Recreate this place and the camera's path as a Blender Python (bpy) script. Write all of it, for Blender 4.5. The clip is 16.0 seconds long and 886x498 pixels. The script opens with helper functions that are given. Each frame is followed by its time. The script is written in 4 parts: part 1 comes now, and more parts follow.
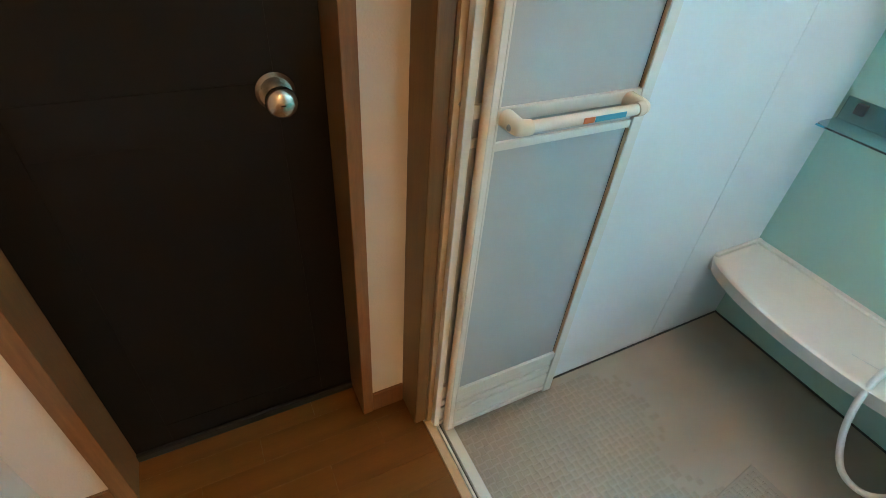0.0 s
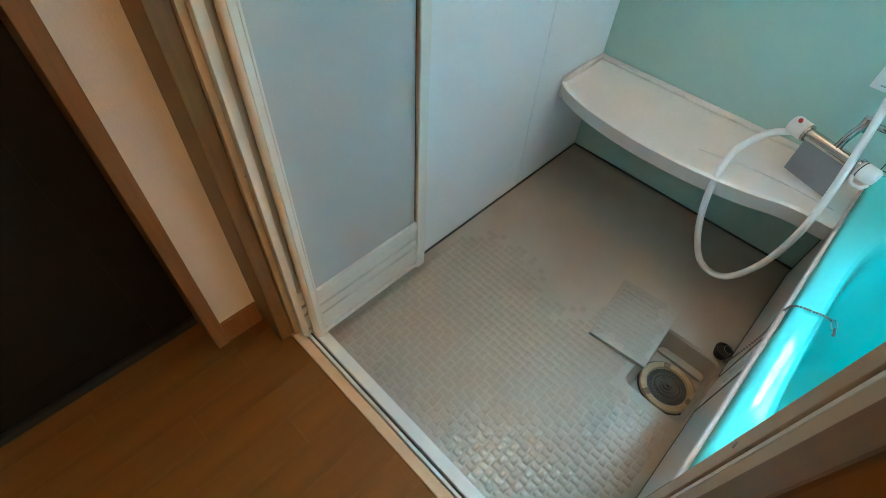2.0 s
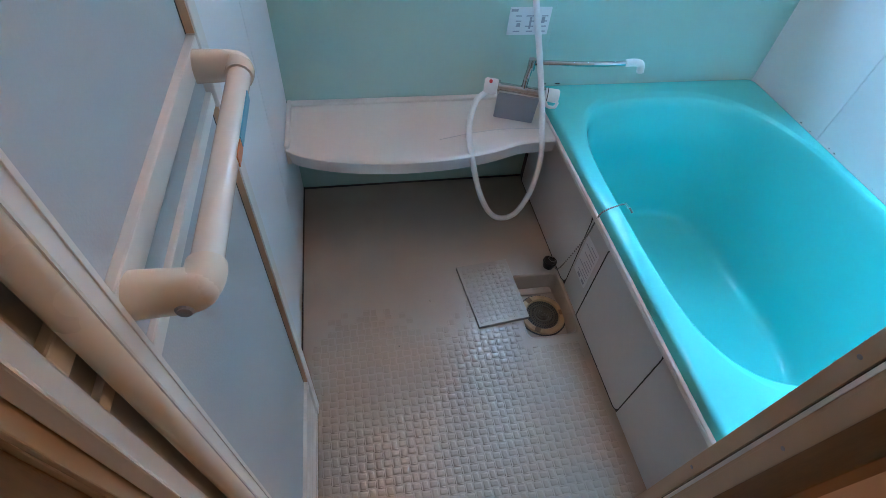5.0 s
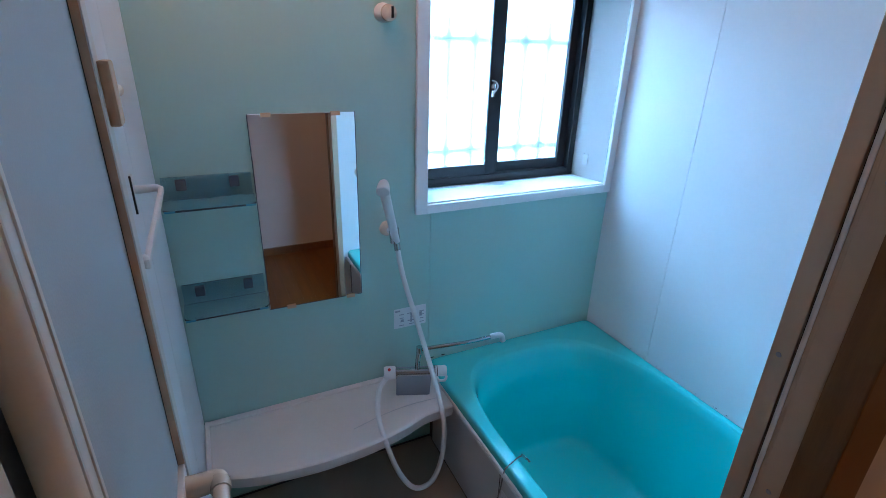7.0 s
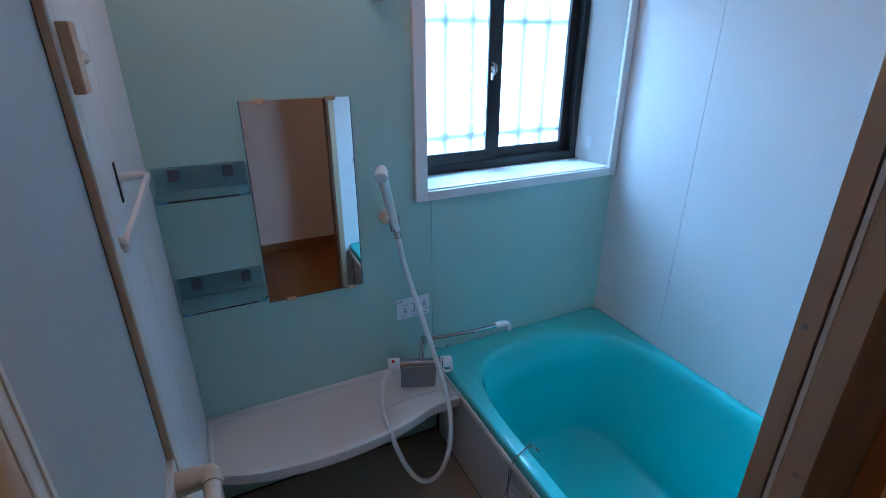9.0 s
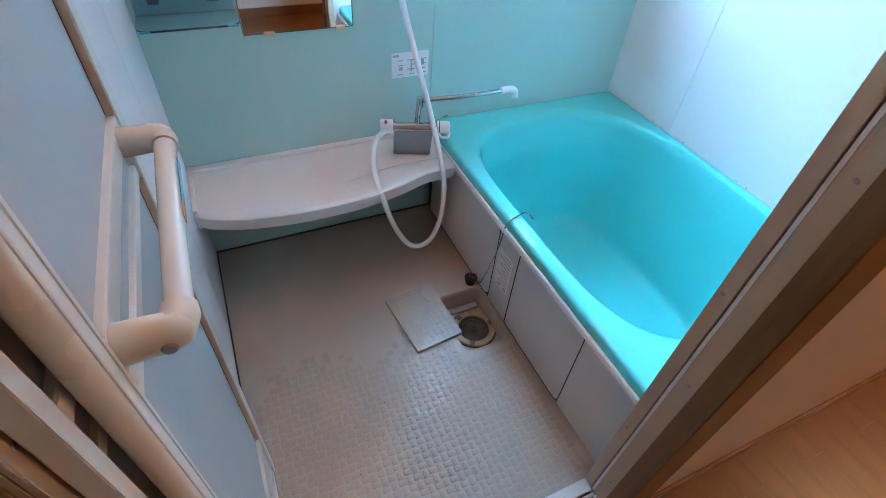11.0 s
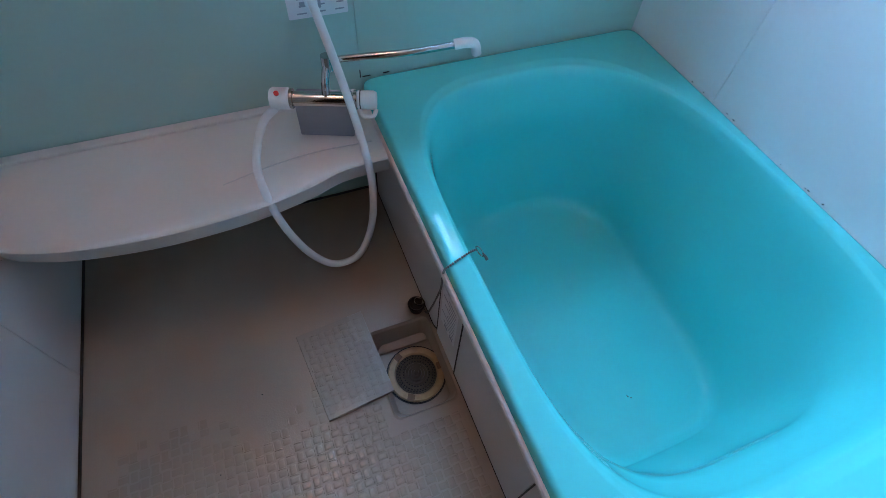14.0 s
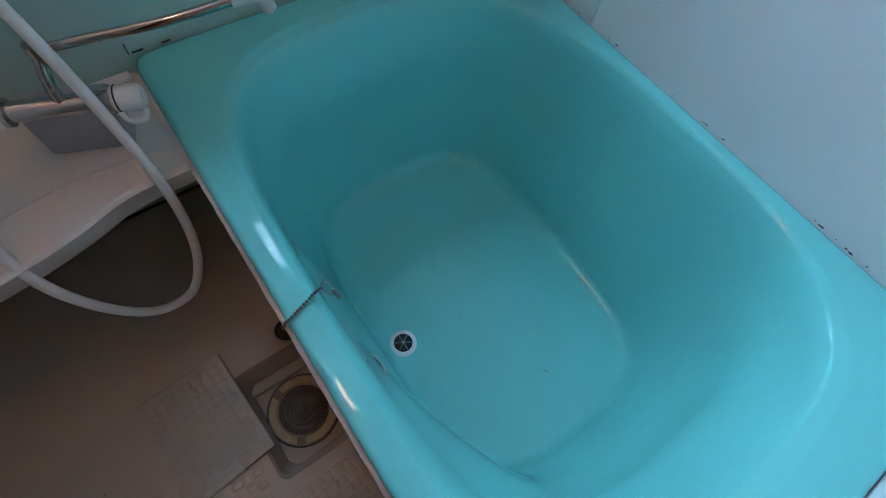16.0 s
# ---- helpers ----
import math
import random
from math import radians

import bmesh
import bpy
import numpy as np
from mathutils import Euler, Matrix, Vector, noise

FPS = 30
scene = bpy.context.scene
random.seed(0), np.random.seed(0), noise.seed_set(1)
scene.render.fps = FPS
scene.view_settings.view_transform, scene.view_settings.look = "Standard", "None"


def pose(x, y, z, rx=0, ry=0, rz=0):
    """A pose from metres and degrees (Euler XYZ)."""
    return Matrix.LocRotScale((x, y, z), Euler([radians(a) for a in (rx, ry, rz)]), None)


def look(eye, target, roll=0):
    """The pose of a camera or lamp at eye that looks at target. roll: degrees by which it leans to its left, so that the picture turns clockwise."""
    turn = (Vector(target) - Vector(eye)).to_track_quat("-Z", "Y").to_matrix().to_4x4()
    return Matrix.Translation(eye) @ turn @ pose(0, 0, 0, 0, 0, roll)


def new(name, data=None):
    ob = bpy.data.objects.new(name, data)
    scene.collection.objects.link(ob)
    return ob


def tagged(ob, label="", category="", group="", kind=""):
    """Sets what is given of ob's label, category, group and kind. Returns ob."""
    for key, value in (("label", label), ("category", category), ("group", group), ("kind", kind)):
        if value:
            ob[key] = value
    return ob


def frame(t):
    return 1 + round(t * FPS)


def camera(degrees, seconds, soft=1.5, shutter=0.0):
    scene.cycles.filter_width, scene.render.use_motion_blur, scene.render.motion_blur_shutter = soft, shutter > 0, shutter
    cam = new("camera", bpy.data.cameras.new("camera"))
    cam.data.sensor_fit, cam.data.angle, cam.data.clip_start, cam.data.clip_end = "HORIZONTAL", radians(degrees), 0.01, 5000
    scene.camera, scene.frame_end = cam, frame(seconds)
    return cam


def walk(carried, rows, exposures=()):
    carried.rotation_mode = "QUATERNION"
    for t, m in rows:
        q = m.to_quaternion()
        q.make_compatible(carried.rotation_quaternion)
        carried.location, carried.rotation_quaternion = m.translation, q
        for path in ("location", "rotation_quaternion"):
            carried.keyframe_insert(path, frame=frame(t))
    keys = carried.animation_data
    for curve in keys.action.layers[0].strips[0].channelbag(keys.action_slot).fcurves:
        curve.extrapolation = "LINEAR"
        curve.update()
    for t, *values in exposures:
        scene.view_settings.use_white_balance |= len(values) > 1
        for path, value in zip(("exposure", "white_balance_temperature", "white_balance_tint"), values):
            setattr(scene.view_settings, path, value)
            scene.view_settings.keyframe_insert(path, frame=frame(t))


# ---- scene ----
cam = camera(84.7, 16.0, soft=0.7)
PATH = [
    (0, (-0.4, 0.933, 1.306), (0.358, 2.285, 0.041), 4.9),
    (0.5, (-0.38, 0.917, 1.292), (0.538, 2.149, 0.012), 5.4),
    (1, (-0.356, 0.923, 1.273), (0.672, 2.031, -0.037), 5.8),
    (1.5, (-0.313, 0.927, 1.218), (0.722, 1.913, -0.18), 4.8),
    (2, (-0.241, 0.946, 1.139), (0.715, 1.791, -0.401), 4.5),
    (2.5, (-0.178, 1.036, 1.106), (0.77, 1.75, -0.504), 5.7),
    (3, (-0.143, 1.132, 1.095), (0.868, 1.656, -0.549), 6.5),
    (3.5, (-0.084, 1.211, 1.042), (0.937, 1.489, -0.655), 9.1),
    (3.7, (-0.048, 1.249, 1.054), (0.972, 1.432, -0.657), 10.4),
    (5.8, (-0.221, 1.436, 1.333), (1.148, 0.836, 0.004), 3.1),
    (6, (-0.226, 1.433, 1.352), (1.181, 0.803, 0.079), 2.3),
    (6.5, (-0.228, 1.446, 1.434), (1.284, 0.713, 0.349), 2.4),
    (7, (-0.252, 1.464, 1.522), (1.404, 0.647, 0.754), 1.8),
    (7.5, (-0.296, 1.489, 1.618), (1.48, 0.654, 1.233), 1.0),
    (8, (-0.312, 1.5, 1.636), (1.483, 0.651, 1.396), 0.4),
    (8.5, (-0.284, 1.476, 1.597), (1.488, 0.654, 1.167), -0.2),
    (9, (-0.23, 1.444, 1.484), (1.427, 0.646, 0.696), 0.1),
    (9.2, (-0.214, 1.448, 1.419), (1.368, 0.656, 0.485), 0.3),
    (9.5, (-0.213, 1.441, 1.353), (1.271, 0.687, 0.243), 1.3),
    (10, (-0.213, 1.443, 1.29), (1.15, 0.716, 0.02), 2.8),
    (10.2, (-0.214, 1.445, 1.286), (1.121, 0.714, -0.012), 3.9),
    (12.3, (-0.196, 1.434, 1.221), (0.983, 0.909, -0.307), 3.1),
    (12.5, (-0.185, 1.413, 1.215), (0.988, 0.899, -0.321), 2.7),
    (13, (-0.059, 1.34, 1.188), (1.102, 0.84, -0.362), 3.4),
    (13.5, (0.108, 1.21, 1.152), (1.213, 0.729, -0.445), 4.4),
    (14, (0.19, 1.025, 1.133), (1.222, 0.522, -0.505), 5.4),
    (14.5, (0.229, 0.851, 1.067), (1.129, 0.294, -0.63), 6.7),
    (15, (0.246, 0.771, 1.0), (0.975, 0.154, -0.757), 9.2),
    (15.5, (0.303, 0.769, 1.004), (0.93, 0.122, -0.781), 11.6),
    (16, (0.359, 0.801, 1.039), (0.999, 0.139, -0.736), 11.7),
]
EXPOSURES = [(0.0, 1.33, 6500, -16), (2.0, 1.28, 6550, -15), (3.5, 0.83, 6150, -4), (5.8, 0.78, 5500, 5), (6.5, 0.42, 5200, 5), (7.0, 0.03, 5250, 5), (8.0, -0.20, 5400, 7), (9.0, -0.32, 5250, 7), (9.5, 0.38, 5450, 7),
             (10.0, 0.93, 5900, 8), (12.5, 1.20, 5750, 8), (13.5, 0.55, 5650, 9), (14.5, -0.08, 6050, 11), (16.0, -0.33, 6950, 14)]
walk(cam, [(t, look(eye, target, roll)) for t, eye, target, roll in PATH], EXPOSURES)

# ---- world and large lights ----
world = bpy.data.worlds.new("world")
scene.world = world
world.use_nodes = True
wn = world.node_tree.nodes
sky = wn.new("ShaderNodeTexSky")
sky.sky_type, sky.sun_disc = "NISHITA", False
sky.sun_elevation, sky.sun_rotation = radians(50), radians(200)
wn["Background"].inputs["Strength"].default_value = 0.12
world.node_tree.links.new(sky.outputs[0], wn["Background"].inputs["Color"])


def lamp(name, kind, m, energy, color, size=0.1, size_y=None):
    d = bpy.data.lights.new(name, kind)
    d.energy, d.color = energy, color
    if kind == "AREA":
        d.shape, d.size, d.size_y = "RECTANGLE", size, size_y or size
    else:
        d.shadow_soft_size = size
    ob = new(name, d)
    ob.matrix_world = m
    return ob


WINDOW_WATTS, HALL_WATTS, BATH_GLOW, SKY_GLOW = 310.0, 9.5, 22.0, 9.0
lamp("daylight_window", "AREA", look((2.70, 0.58, 2.70), (1.0, 0.46, 1.05)), WINDOW_WATTS, (0.37, 0.65, 1.0), 1.15, 2.1)
lamp("hall_light_source", "AREA", look((-0.50, -1.60, 2.34), (-0.45, -0.9, 0.0)), HALL_WATTS, (1.0, 0.55, 0.25), 0.30)


# ---- materials ----
def mat(name, base, rough=0.5, metal=0.0, vary=0.10, scale=6.0, fine=90.0, bump=0.06, stain=None, stain_amount=0.0,
        coat=0.0, trans=0.0, emit=None, emit_strength=0.0, stretch=(1, 1, 1), ior=1.45, stain_scale=3.0, rand=0.0):
    """A painted, plastic, metal or wooden surface: colour varied at two scales, roughness varied, fine relief."""
    m = bpy.data.materials.new(name)
    m.use_nodes = True
    n, l = m.node_tree.nodes, m.node_tree.links
    b = n["Principled BSDF"]
    tc = n.new("ShaderNodeTexCoord")
    mp = n.new("ShaderNodeMapping")
    mp.inputs["Scale"].default_value = stretch
    l.new(tc.outputs["Object"], mp.inputs["Vector"])
    big = n.new("ShaderNodeTexNoise")
    big.inputs["Scale"].default_value, big.inputs["Detail"].default_value = scale, 5
    small = n.new("ShaderNodeTexNoise")
    small.inputs["Scale"].default_value, small.inputs["Detail"].default_value = fine, 3
    for t in (big, small):
        l.new(mp.outputs[0], t.inputs["Vector"])
    ramp = n.new("ShaderNodeMapRange")
    ramp.inputs["From Min"].default_value, ramp.inputs["From Max"].default_value = 0.3, 0.7
    ramp.inputs["To Min"].default_value, ramp.inputs["To Max"].default_value = 1 - vary, 1 + vary * 0.5
    mixf = n.new("ShaderNodeMath")
    mixf.operation = "MULTIPLY_ADD"
    mixf.inputs[1].default_value, mixf.inputs[2].default_value = 0.3, 0.0
    l.new(small.outputs["Fac"], mixf.inputs[0])
    add = n.new("ShaderNodeMath")
    add.operation = "MULTIPLY_ADD"
    add.inputs[1].default_value = 0.7
    l.new(big.outputs["Fac"], add.inputs[0])
    l.new(mixf.outputs[0], add.inputs[2])
    l.new(add.outputs[0], ramp.inputs["Value"])
    col = n.new("ShaderNodeVectorMath")
    col.operation = "SCALE"
    col.inputs[0].default_value = base
    l.new(ramp.outputs[0], col.inputs["Scale"])
    out = col.outputs[0]
    if rand:
        info = n.new("ShaderNodeObjectInfo")
        rr = n.new("ShaderNodeMapRange")
        rr.inputs["To Min"].default_value, rr.inputs["To Max"].default_value = 1 - rand, 1 + rand
        l.new(info.outputs["Random"], rr.inputs["Value"])
        c2 = n.new("ShaderNodeVectorMath")
        c2.operation = "SCALE"
        l.new(out, c2.inputs[0])
        l.new(rr.outputs[0], c2.inputs["Scale"])
        out = c2.outputs[0]
    if stain:
        sn = n.new("ShaderNodeTexNoise")
        sn.inputs["Scale"].default_value, sn.inputs["Detail"].default_value = stain_scale, 8
        l.new(tc.outputs["Object"], sn.inputs["Vector"])
        sr = n.new("ShaderNodeMapRange")
        sr.inputs["From Min"].default_value, sr.inputs["From Max"].default_value = 0.52, 0.75
        sr.inputs["To Max"].default_value = stain_amount
        l.new(sn.outputs["Fac"], sr.inputs["Value"])
        mx = n.new("ShaderNodeMix")
        mx.data_type = "RGBA"
        l.new(sr.outputs[0], mx.inputs["Factor"])
        l.new(out, mx.inputs["A"])
        mx.inputs["B"].default_value = (*stain, 1)
        out = mx.outputs["Result"]
    l.new(out, b.inputs["Base Color"])
    rg = n.new("ShaderNodeMapRange")
    rg.inputs["To Min"].default_value, rg.inputs["To Max"].default_value = max(0.02, rough * 0.85), min(1, rough * 1.15)
    l.new(big.outputs["Fac"], rg.inputs["Value"])
    l.new(rg.outputs[0], b.inputs["Roughness"])
    b.inputs["Metallic"].default_value, b.inputs["IOR"].default_value = metal, ior
    b.inputs["Coat Weight"].default_value, b.inputs["Transmission Weight"].default_value = coat, trans
    b.inputs["Coat Roughness"].default_value = 0.08
    if emit:
        b.inputs["Emission Color"].default_value, b.inputs["Emission Strength"].default_value = (*emit, 1), emit_strength
    if bump:
        bp = n.new("ShaderNodeBump")
        bp.inputs["Strength"].default_value, bp.inputs["Distance"].default_value = bump, 0.002
        l.new(small.outputs["Fac"], bp.inputs["Height"])
        l.new(bp.outputs[0], b.inputs["Normal"])
    return m


M_GREEN = mat("mint_wall_panel", (0.42, 0.61, 0.54), 0.38, vary=0.04, scale=2, bump=0.03)
M_WHITE_WALL = mat("white_wall_panel", (0.79, 0.81, 0.82), 0.36, vary=0.04, scale=2, bump=0.03, stain=(0.55, 0.53, 0.48), stain_amount=0.10)
M_CEIL = mat("ceiling_panel", (0.72, 0.74, 0.75), 0.5, vary=0.05)
M_TUB = mat("aqua_tub", (0.15, 0.675, 0.65), 0.07, vary=0.05, scale=3, bump=0.0, ior=1.5)
M_APRON = mat("apron_panel", (0.66, 0.65, 0.63), 0.38, vary=0.05, bump=0.03, stain=(0.40, 0.36, 0.30), stain_amount=0.15)
M_COUNTER = mat("counter_plastic", (0.78, 0.74, 0.69), 0.35, vary=0.05, bump=0.03, stain=(0.48, 0.42, 0.36), stain_amount=0.2)
M_FLOOR = mat("shower_floor", (0.405, 0.342, 0.272), 0.36, vary=0.10, scale=4, bump=0.12, fine=260, stain=(0.30, 0.24, 0.18), stain_amount=0.6)
M_FLOOR2 = mat("shower_floor_relief", (0.418, 0.358, 0.286), 0.08, vary=0.10, scale=4, coat=1.0, ior=1.6, bump=0.03, fine=260, stain=(0.36, 0.32, 0.27), stain_amount=0.3)
M_LID = mat("drain_cover_grey", (0.39, 0.36, 0.305), 0.27, vary=0.08, bump=0.15, fine=200, stain=(0.36, 0.33, 0.29), stain_amount=0.3)
M_ALU = mat("beige_aluminium", (0.54, 0.41, 0.275), 0.35, metal=0.1, vary=0.06, bump=0.02, stain=(0.35, 0.26, 0.16), stain_amount=0.2)
M_LEAF = mat("ivory_door_profile", (0.74, 0.72, 0.66), 0.3, vary=0.05, bump=0.02, stain=(0.5, 0.40, 0.28), stain_amount=0.15)
M_PANEL = mat("frosted_panel", (0.47, 0.495, 0.49), 0.5, vary=0.04, fine=400, bump=0.15)
M_IVORY = mat("ivory_plastic", (0.76, 0.66, 0.52), 0.28, vary=0.06, bump=0.02)
M_GRIP = mat("pale_ivory_grip", (0.80, 0.74, 0.65), 0.22, vary=0.04, bump=0.01)
M_TAN = mat("tan_parts_and_warm_lit_reveal", (0.66, 0.44, 0.27), 0.5, vary=0.12, bump=0.05)
M_WHITE = mat("white_plastic", (0.80, 0.80, 0.78), 0.3, vary=0.03, bump=0.01)
M_CAULK = mat("white_caulk", (0.80, 0.76, 0.74), 0.5, vary=0.08, scale=30, stain=(0.35, 0.28, 0.24), stain_amount=0.35, stain_scale=14)
M_HOSE = mat("white_hose", (0.78, 0.78, 0.76), 0.35, vary=0.04, fine=300, bump=0.15)
M_CHROME = mat("chrome", (0.55, 0.54, 0.53), 0.07, metal=1.0, vary=0.05, bump=0.01)
M_KNOB = mat("brushed_steel", (0.62, 0.58, 0.52), 0.24, metal=1.0, vary=0.08, bump=0.03, fine=300)
M_CHAIN = mat("tarnished_chain", (0.22, 0.22, 0.21), 0.3, metal=1.0, vary=0.2)
M_GREYP = mat("grey_tap_housing", (0.33, 0.34, 0.37), 0.35, metal=0.2, vary=0.06, stain=(0.6, 0.6, 0.6), stain_amount=0.12)
M_BLACK = mat("black_rubber", (0.015, 0.015, 0.016), 0.5, vary=0.2)
# for dark joints and specks, also shade at the drain ring and louvres
M_SEAM = mat("dark_seam_and_shade", (0.05, 0.05, 0.045), 0.6, vary=0.3)
M_MIRROR = mat("mirror_glass", (0.90, 0.91, 0.90), 0.02, metal=1.0, vary=0.01, bump=0.0)
M_BRONZE = mat("dark_bronze_sash", (0.022, 0.020, 0.020), 0.42, metal=0.2, vary=0.1)
M_GLASS = mat("frosted_glass", (0.96, 0.98, 1.0), 0.25, vary=0.01, trans=1.0, fine=300, bump=0.35)
M_ACRYL = mat("blue_clear_acrylic", (0.66, 0.88, 0.97), 0.10, vary=0.02, trans=0.93, bump=0.0)
M_GREY_MOUNT = mat("grey_mount", (0.09, 0.12, 0.14), 0.4)
M_STEEL = mat("grille_metal", (0.46, 0.50, 0.55), 0.4, metal=0.6)
M_WOOD_FLOOR = mat("orange_floorboard", (0.175, 0.064, 0.0115), 0.34, vary=0.28, scale=2.4, fine=60, bump=0.05, stretch=(1, 12, 12), rand=0.05)
M_TRIM = mat("brown_wood_trim", (0.24, 0.105, 0.038), 0.4, vary=0.25, scale=8, fine=60, bump=0.05, stretch=(14, 14, 1))
M_CASING = mat("dark_wood_casing", (0.19, 0.095, 0.031), 0.4, vary=0.25, scale=8, fine=60, bump=0.05, stretch=(14, 14, 1))
M_DOOR = mat("dark_walnut_door", (0.0060, 0.0042, 0.0032), 0.62, vary=0.4, scale=6, fine=70, bump=0.08, stretch=(12, 12, 0.8))
M_DOOR.node_tree.nodes["Principled BSDF"].inputs["Specular IOR Level"].default_value = 0.32
M_PAPER = mat("cream_wallpaper", (0.72, 0.62, 0.54), 0.75, vary=0.05, scale=4, fine=220, bump=0.35)
M_HALL_CEIL = mat("hall_ceiling_paper", (0.75, 0.72, 0.68), 0.8, vary=0.04, fine=200, bump=0.2)
M_BRASS = mat("tan_drain_ring", (0.50, 0.36, 0.20), 0.4, vary=0.2, scale=30, stain=(0.2, 0.13, 0.07), stain_amount=0.5, stain_scale=30)
M_LUG = mat("brown_ring_lug", (0.22, 0.14, 0.08), 0.45, vary=0.3, scale=40)
M_GRATE = mat("grimy_basket", (0.10, 0.085, 0.06), 0.45, vary=0.4, scale=40)
M_LABEL = mat("label_paper", (0.80, 0.81, 0.82), 0.4, vary=0.03)
M_INK = mat("grey_ink", (0.40, 0.42, 0.46), 0.6, vary=0.2)
M_ORANGE = mat("orange_sticker", (0.65, 0.20, 0.06), 0.4)
M_BLUEST = mat("blue_sticker", (0.10, 0.36, 0.50), 0.4)
M_RED = mat("red_dot", (0.55, 0.03, 0.04), 0.3)
M_LAMP = mat("lit_opal_glass", (0.9, 0.85, 0.75), 0.4, bump=0.0, emit=(1.0, 0.48, 0.30), emit_strength=BATH_GLOW)
M_BACKDROP = mat("bright_sky", (0.8, 0.85, 0.9), 1.0, bump=0.0, emit=(0.54, 0.77, 1.0), emit_strength=SKY_GLOW)
M_HALL_LAMP = mat("lit_hall_diffuser", (0.9, 0.85, 0.75), 0.4, bump=0.0, emit=(1.0, 0.7, 0.42), emit_strength=6.0)


# ---- mesh helpers ----
def thing(name, loc, label, category, group="", kind=""):
    ob = new(name)
    ob.empty_display_size = 0.05
    ob.location = loc
    return tagged(ob, label, category, group, kind)


def part(name, bm, material, parent=None, label="", smooth=False):
    me = bpy.data.meshes.new(name)
    bmesh.ops.recalc_face_normals(bm, faces=bm.faces)
    bm.to_mesh(me)
    bm.free()
    me.materials.append(material)
    if smooth:
        me.shade_smooth()
        me.set_sharp_from_angle(angle=radians(40))
    ob = new(name, me)
    if parent:
        world_place = Matrix.Translation(parent.location)
        if parent.parent:
            world_place = Matrix.Identity(4)
        ob.parent = parent
        ob.matrix_parent_inverse = world_place.inverted()
    if label:
        ob["label"] = label
    return ob


def solo(name, bm, material, label, category, group="", kind="", smooth=False):
    return tagged(part(name, bm, material, None, "", smooth), label, category, group, kind)


def boxes(*specs, bevel=0.0, seg=2):
    """One bmesh of boxes, each (x0, x1, y0, y1, z0, z1)."""
    bm = bmesh.new()
    for x0, x1, y0, y1, z0, z1 in specs:
        r = bmesh.ops.create_cube(bm, size=1, matrix=Matrix.Translation(((x0 + x1) / 2, (y0 + y1) / 2, (z0 + z1) / 2)) @ Matrix.Diagonal((x1 - x0, y1 - y0, z1 - z0, 1)))
        if bevel:
            edges = list({e for v in r["verts"] for e in v.link_edges})
            bmesh.ops.bevel(bm, geom=edges, offset=bevel, segments=seg, affect="EDGES", profile=0.6)
    return bm


def cyl(bm, a, b, r0, r1=None, n=24):
    a, b = Vector(a), Vector(b)
    m = Matrix.Translation((a + b) / 2) @ (b - a).to_track_quat("Z", "Y").to_matrix().to_4x4()
    bmesh.ops.create_cone(bm, cap_ends=True, segments=n, radius1=r0, radius2=r0 if r1 is None else r1, depth=(b - a).length, matrix=m)
    return bm


def rod(a, b, r0, r1=None, n=24):
    return cyl(bmesh.new(), a, b, r0, r1, n)


def spline(points, steps=10):
    """Points of a Catmull-Rom curve."""
    p = [Vector(q) for q in points]
    p = [2 * p[0] - p[1]] + p + [2 * p[-1] - p[-2]]
    out = []
    for i in range(1, len(p) - 2):
        for k in range(steps):
            t = k / steps
            a, b, c, d = p[i - 1], p[i], p[i + 1], p[i + 2]
            out.append(0.5 * (2 * b + (c - a) * t + (2 * a - 5 * b + 4 * c - d) * t * t + (3 * b - a - 3 * c + d) * t ** 3))
    return out + [p[-2]]


def tube(points, radius, n=12, bm=None):
    bm = bm or bmesh.new()
    rings, up = [], Vector((0.3, 0.5, 0.8))
    for i, q in enumerate(points):
        d = (points[min(i + 1, len(points) - 1)] - points[max(i - 1, 0)]).normalized()
        u = d.cross(up).normalized() if i == 0 else (u - d * u.dot(d)).normalized()
        w = d.cross(u)
        r = radius(i / (len(points) - 1)) if callable(radius) else radius
        rings.append([bm.verts.new(q + r * (math.cos(a) * u + math.sin(a) * w)) for a in (2 * math.pi * k / n for k in range(n))])
    for r0, r1 in zip(rings, rings[1:]):
        for k in range(n):
            bm.faces.new((r0[k], r0[(k + 1) % n], r1[(k + 1) % n], r1[k]))
    bm.faces.new(rings[0][::-1])
    bm.faces.new(rings[-1])
    return bm


def loft(rings, close_last=True, bm=None):
    bm = bm or bmesh.new()
    vs = [[bm.verts.new(p) for p in r] for r in rings]
    n = len(vs[0])
    for a, b in zip(vs, vs[1:]):
        for k in range(n):
            bm.faces.new((a[k], a[(k + 1) % n], b[(k + 1) % n], b[k]))
    if close_last:
        bm.faces.new(vs[-1])
    return bm


def lathe(profile, centre, axis=(0, 0, 1), n=32):
    """A body of revolution: profile of (radius, height) along axis from centre."""
    q = Vector((0, 0, 1)).rotation_difference(Vector(axis).normalized()).to_matrix()
    rings = [[Vector(centre) + q @ Vector((r * math.cos(2 * math.pi * k / n), r * math.sin(2 * math.pi * k / n), h)) for k in range(n)] for r, h in profile]
    bm = loft(rings)
    return bm


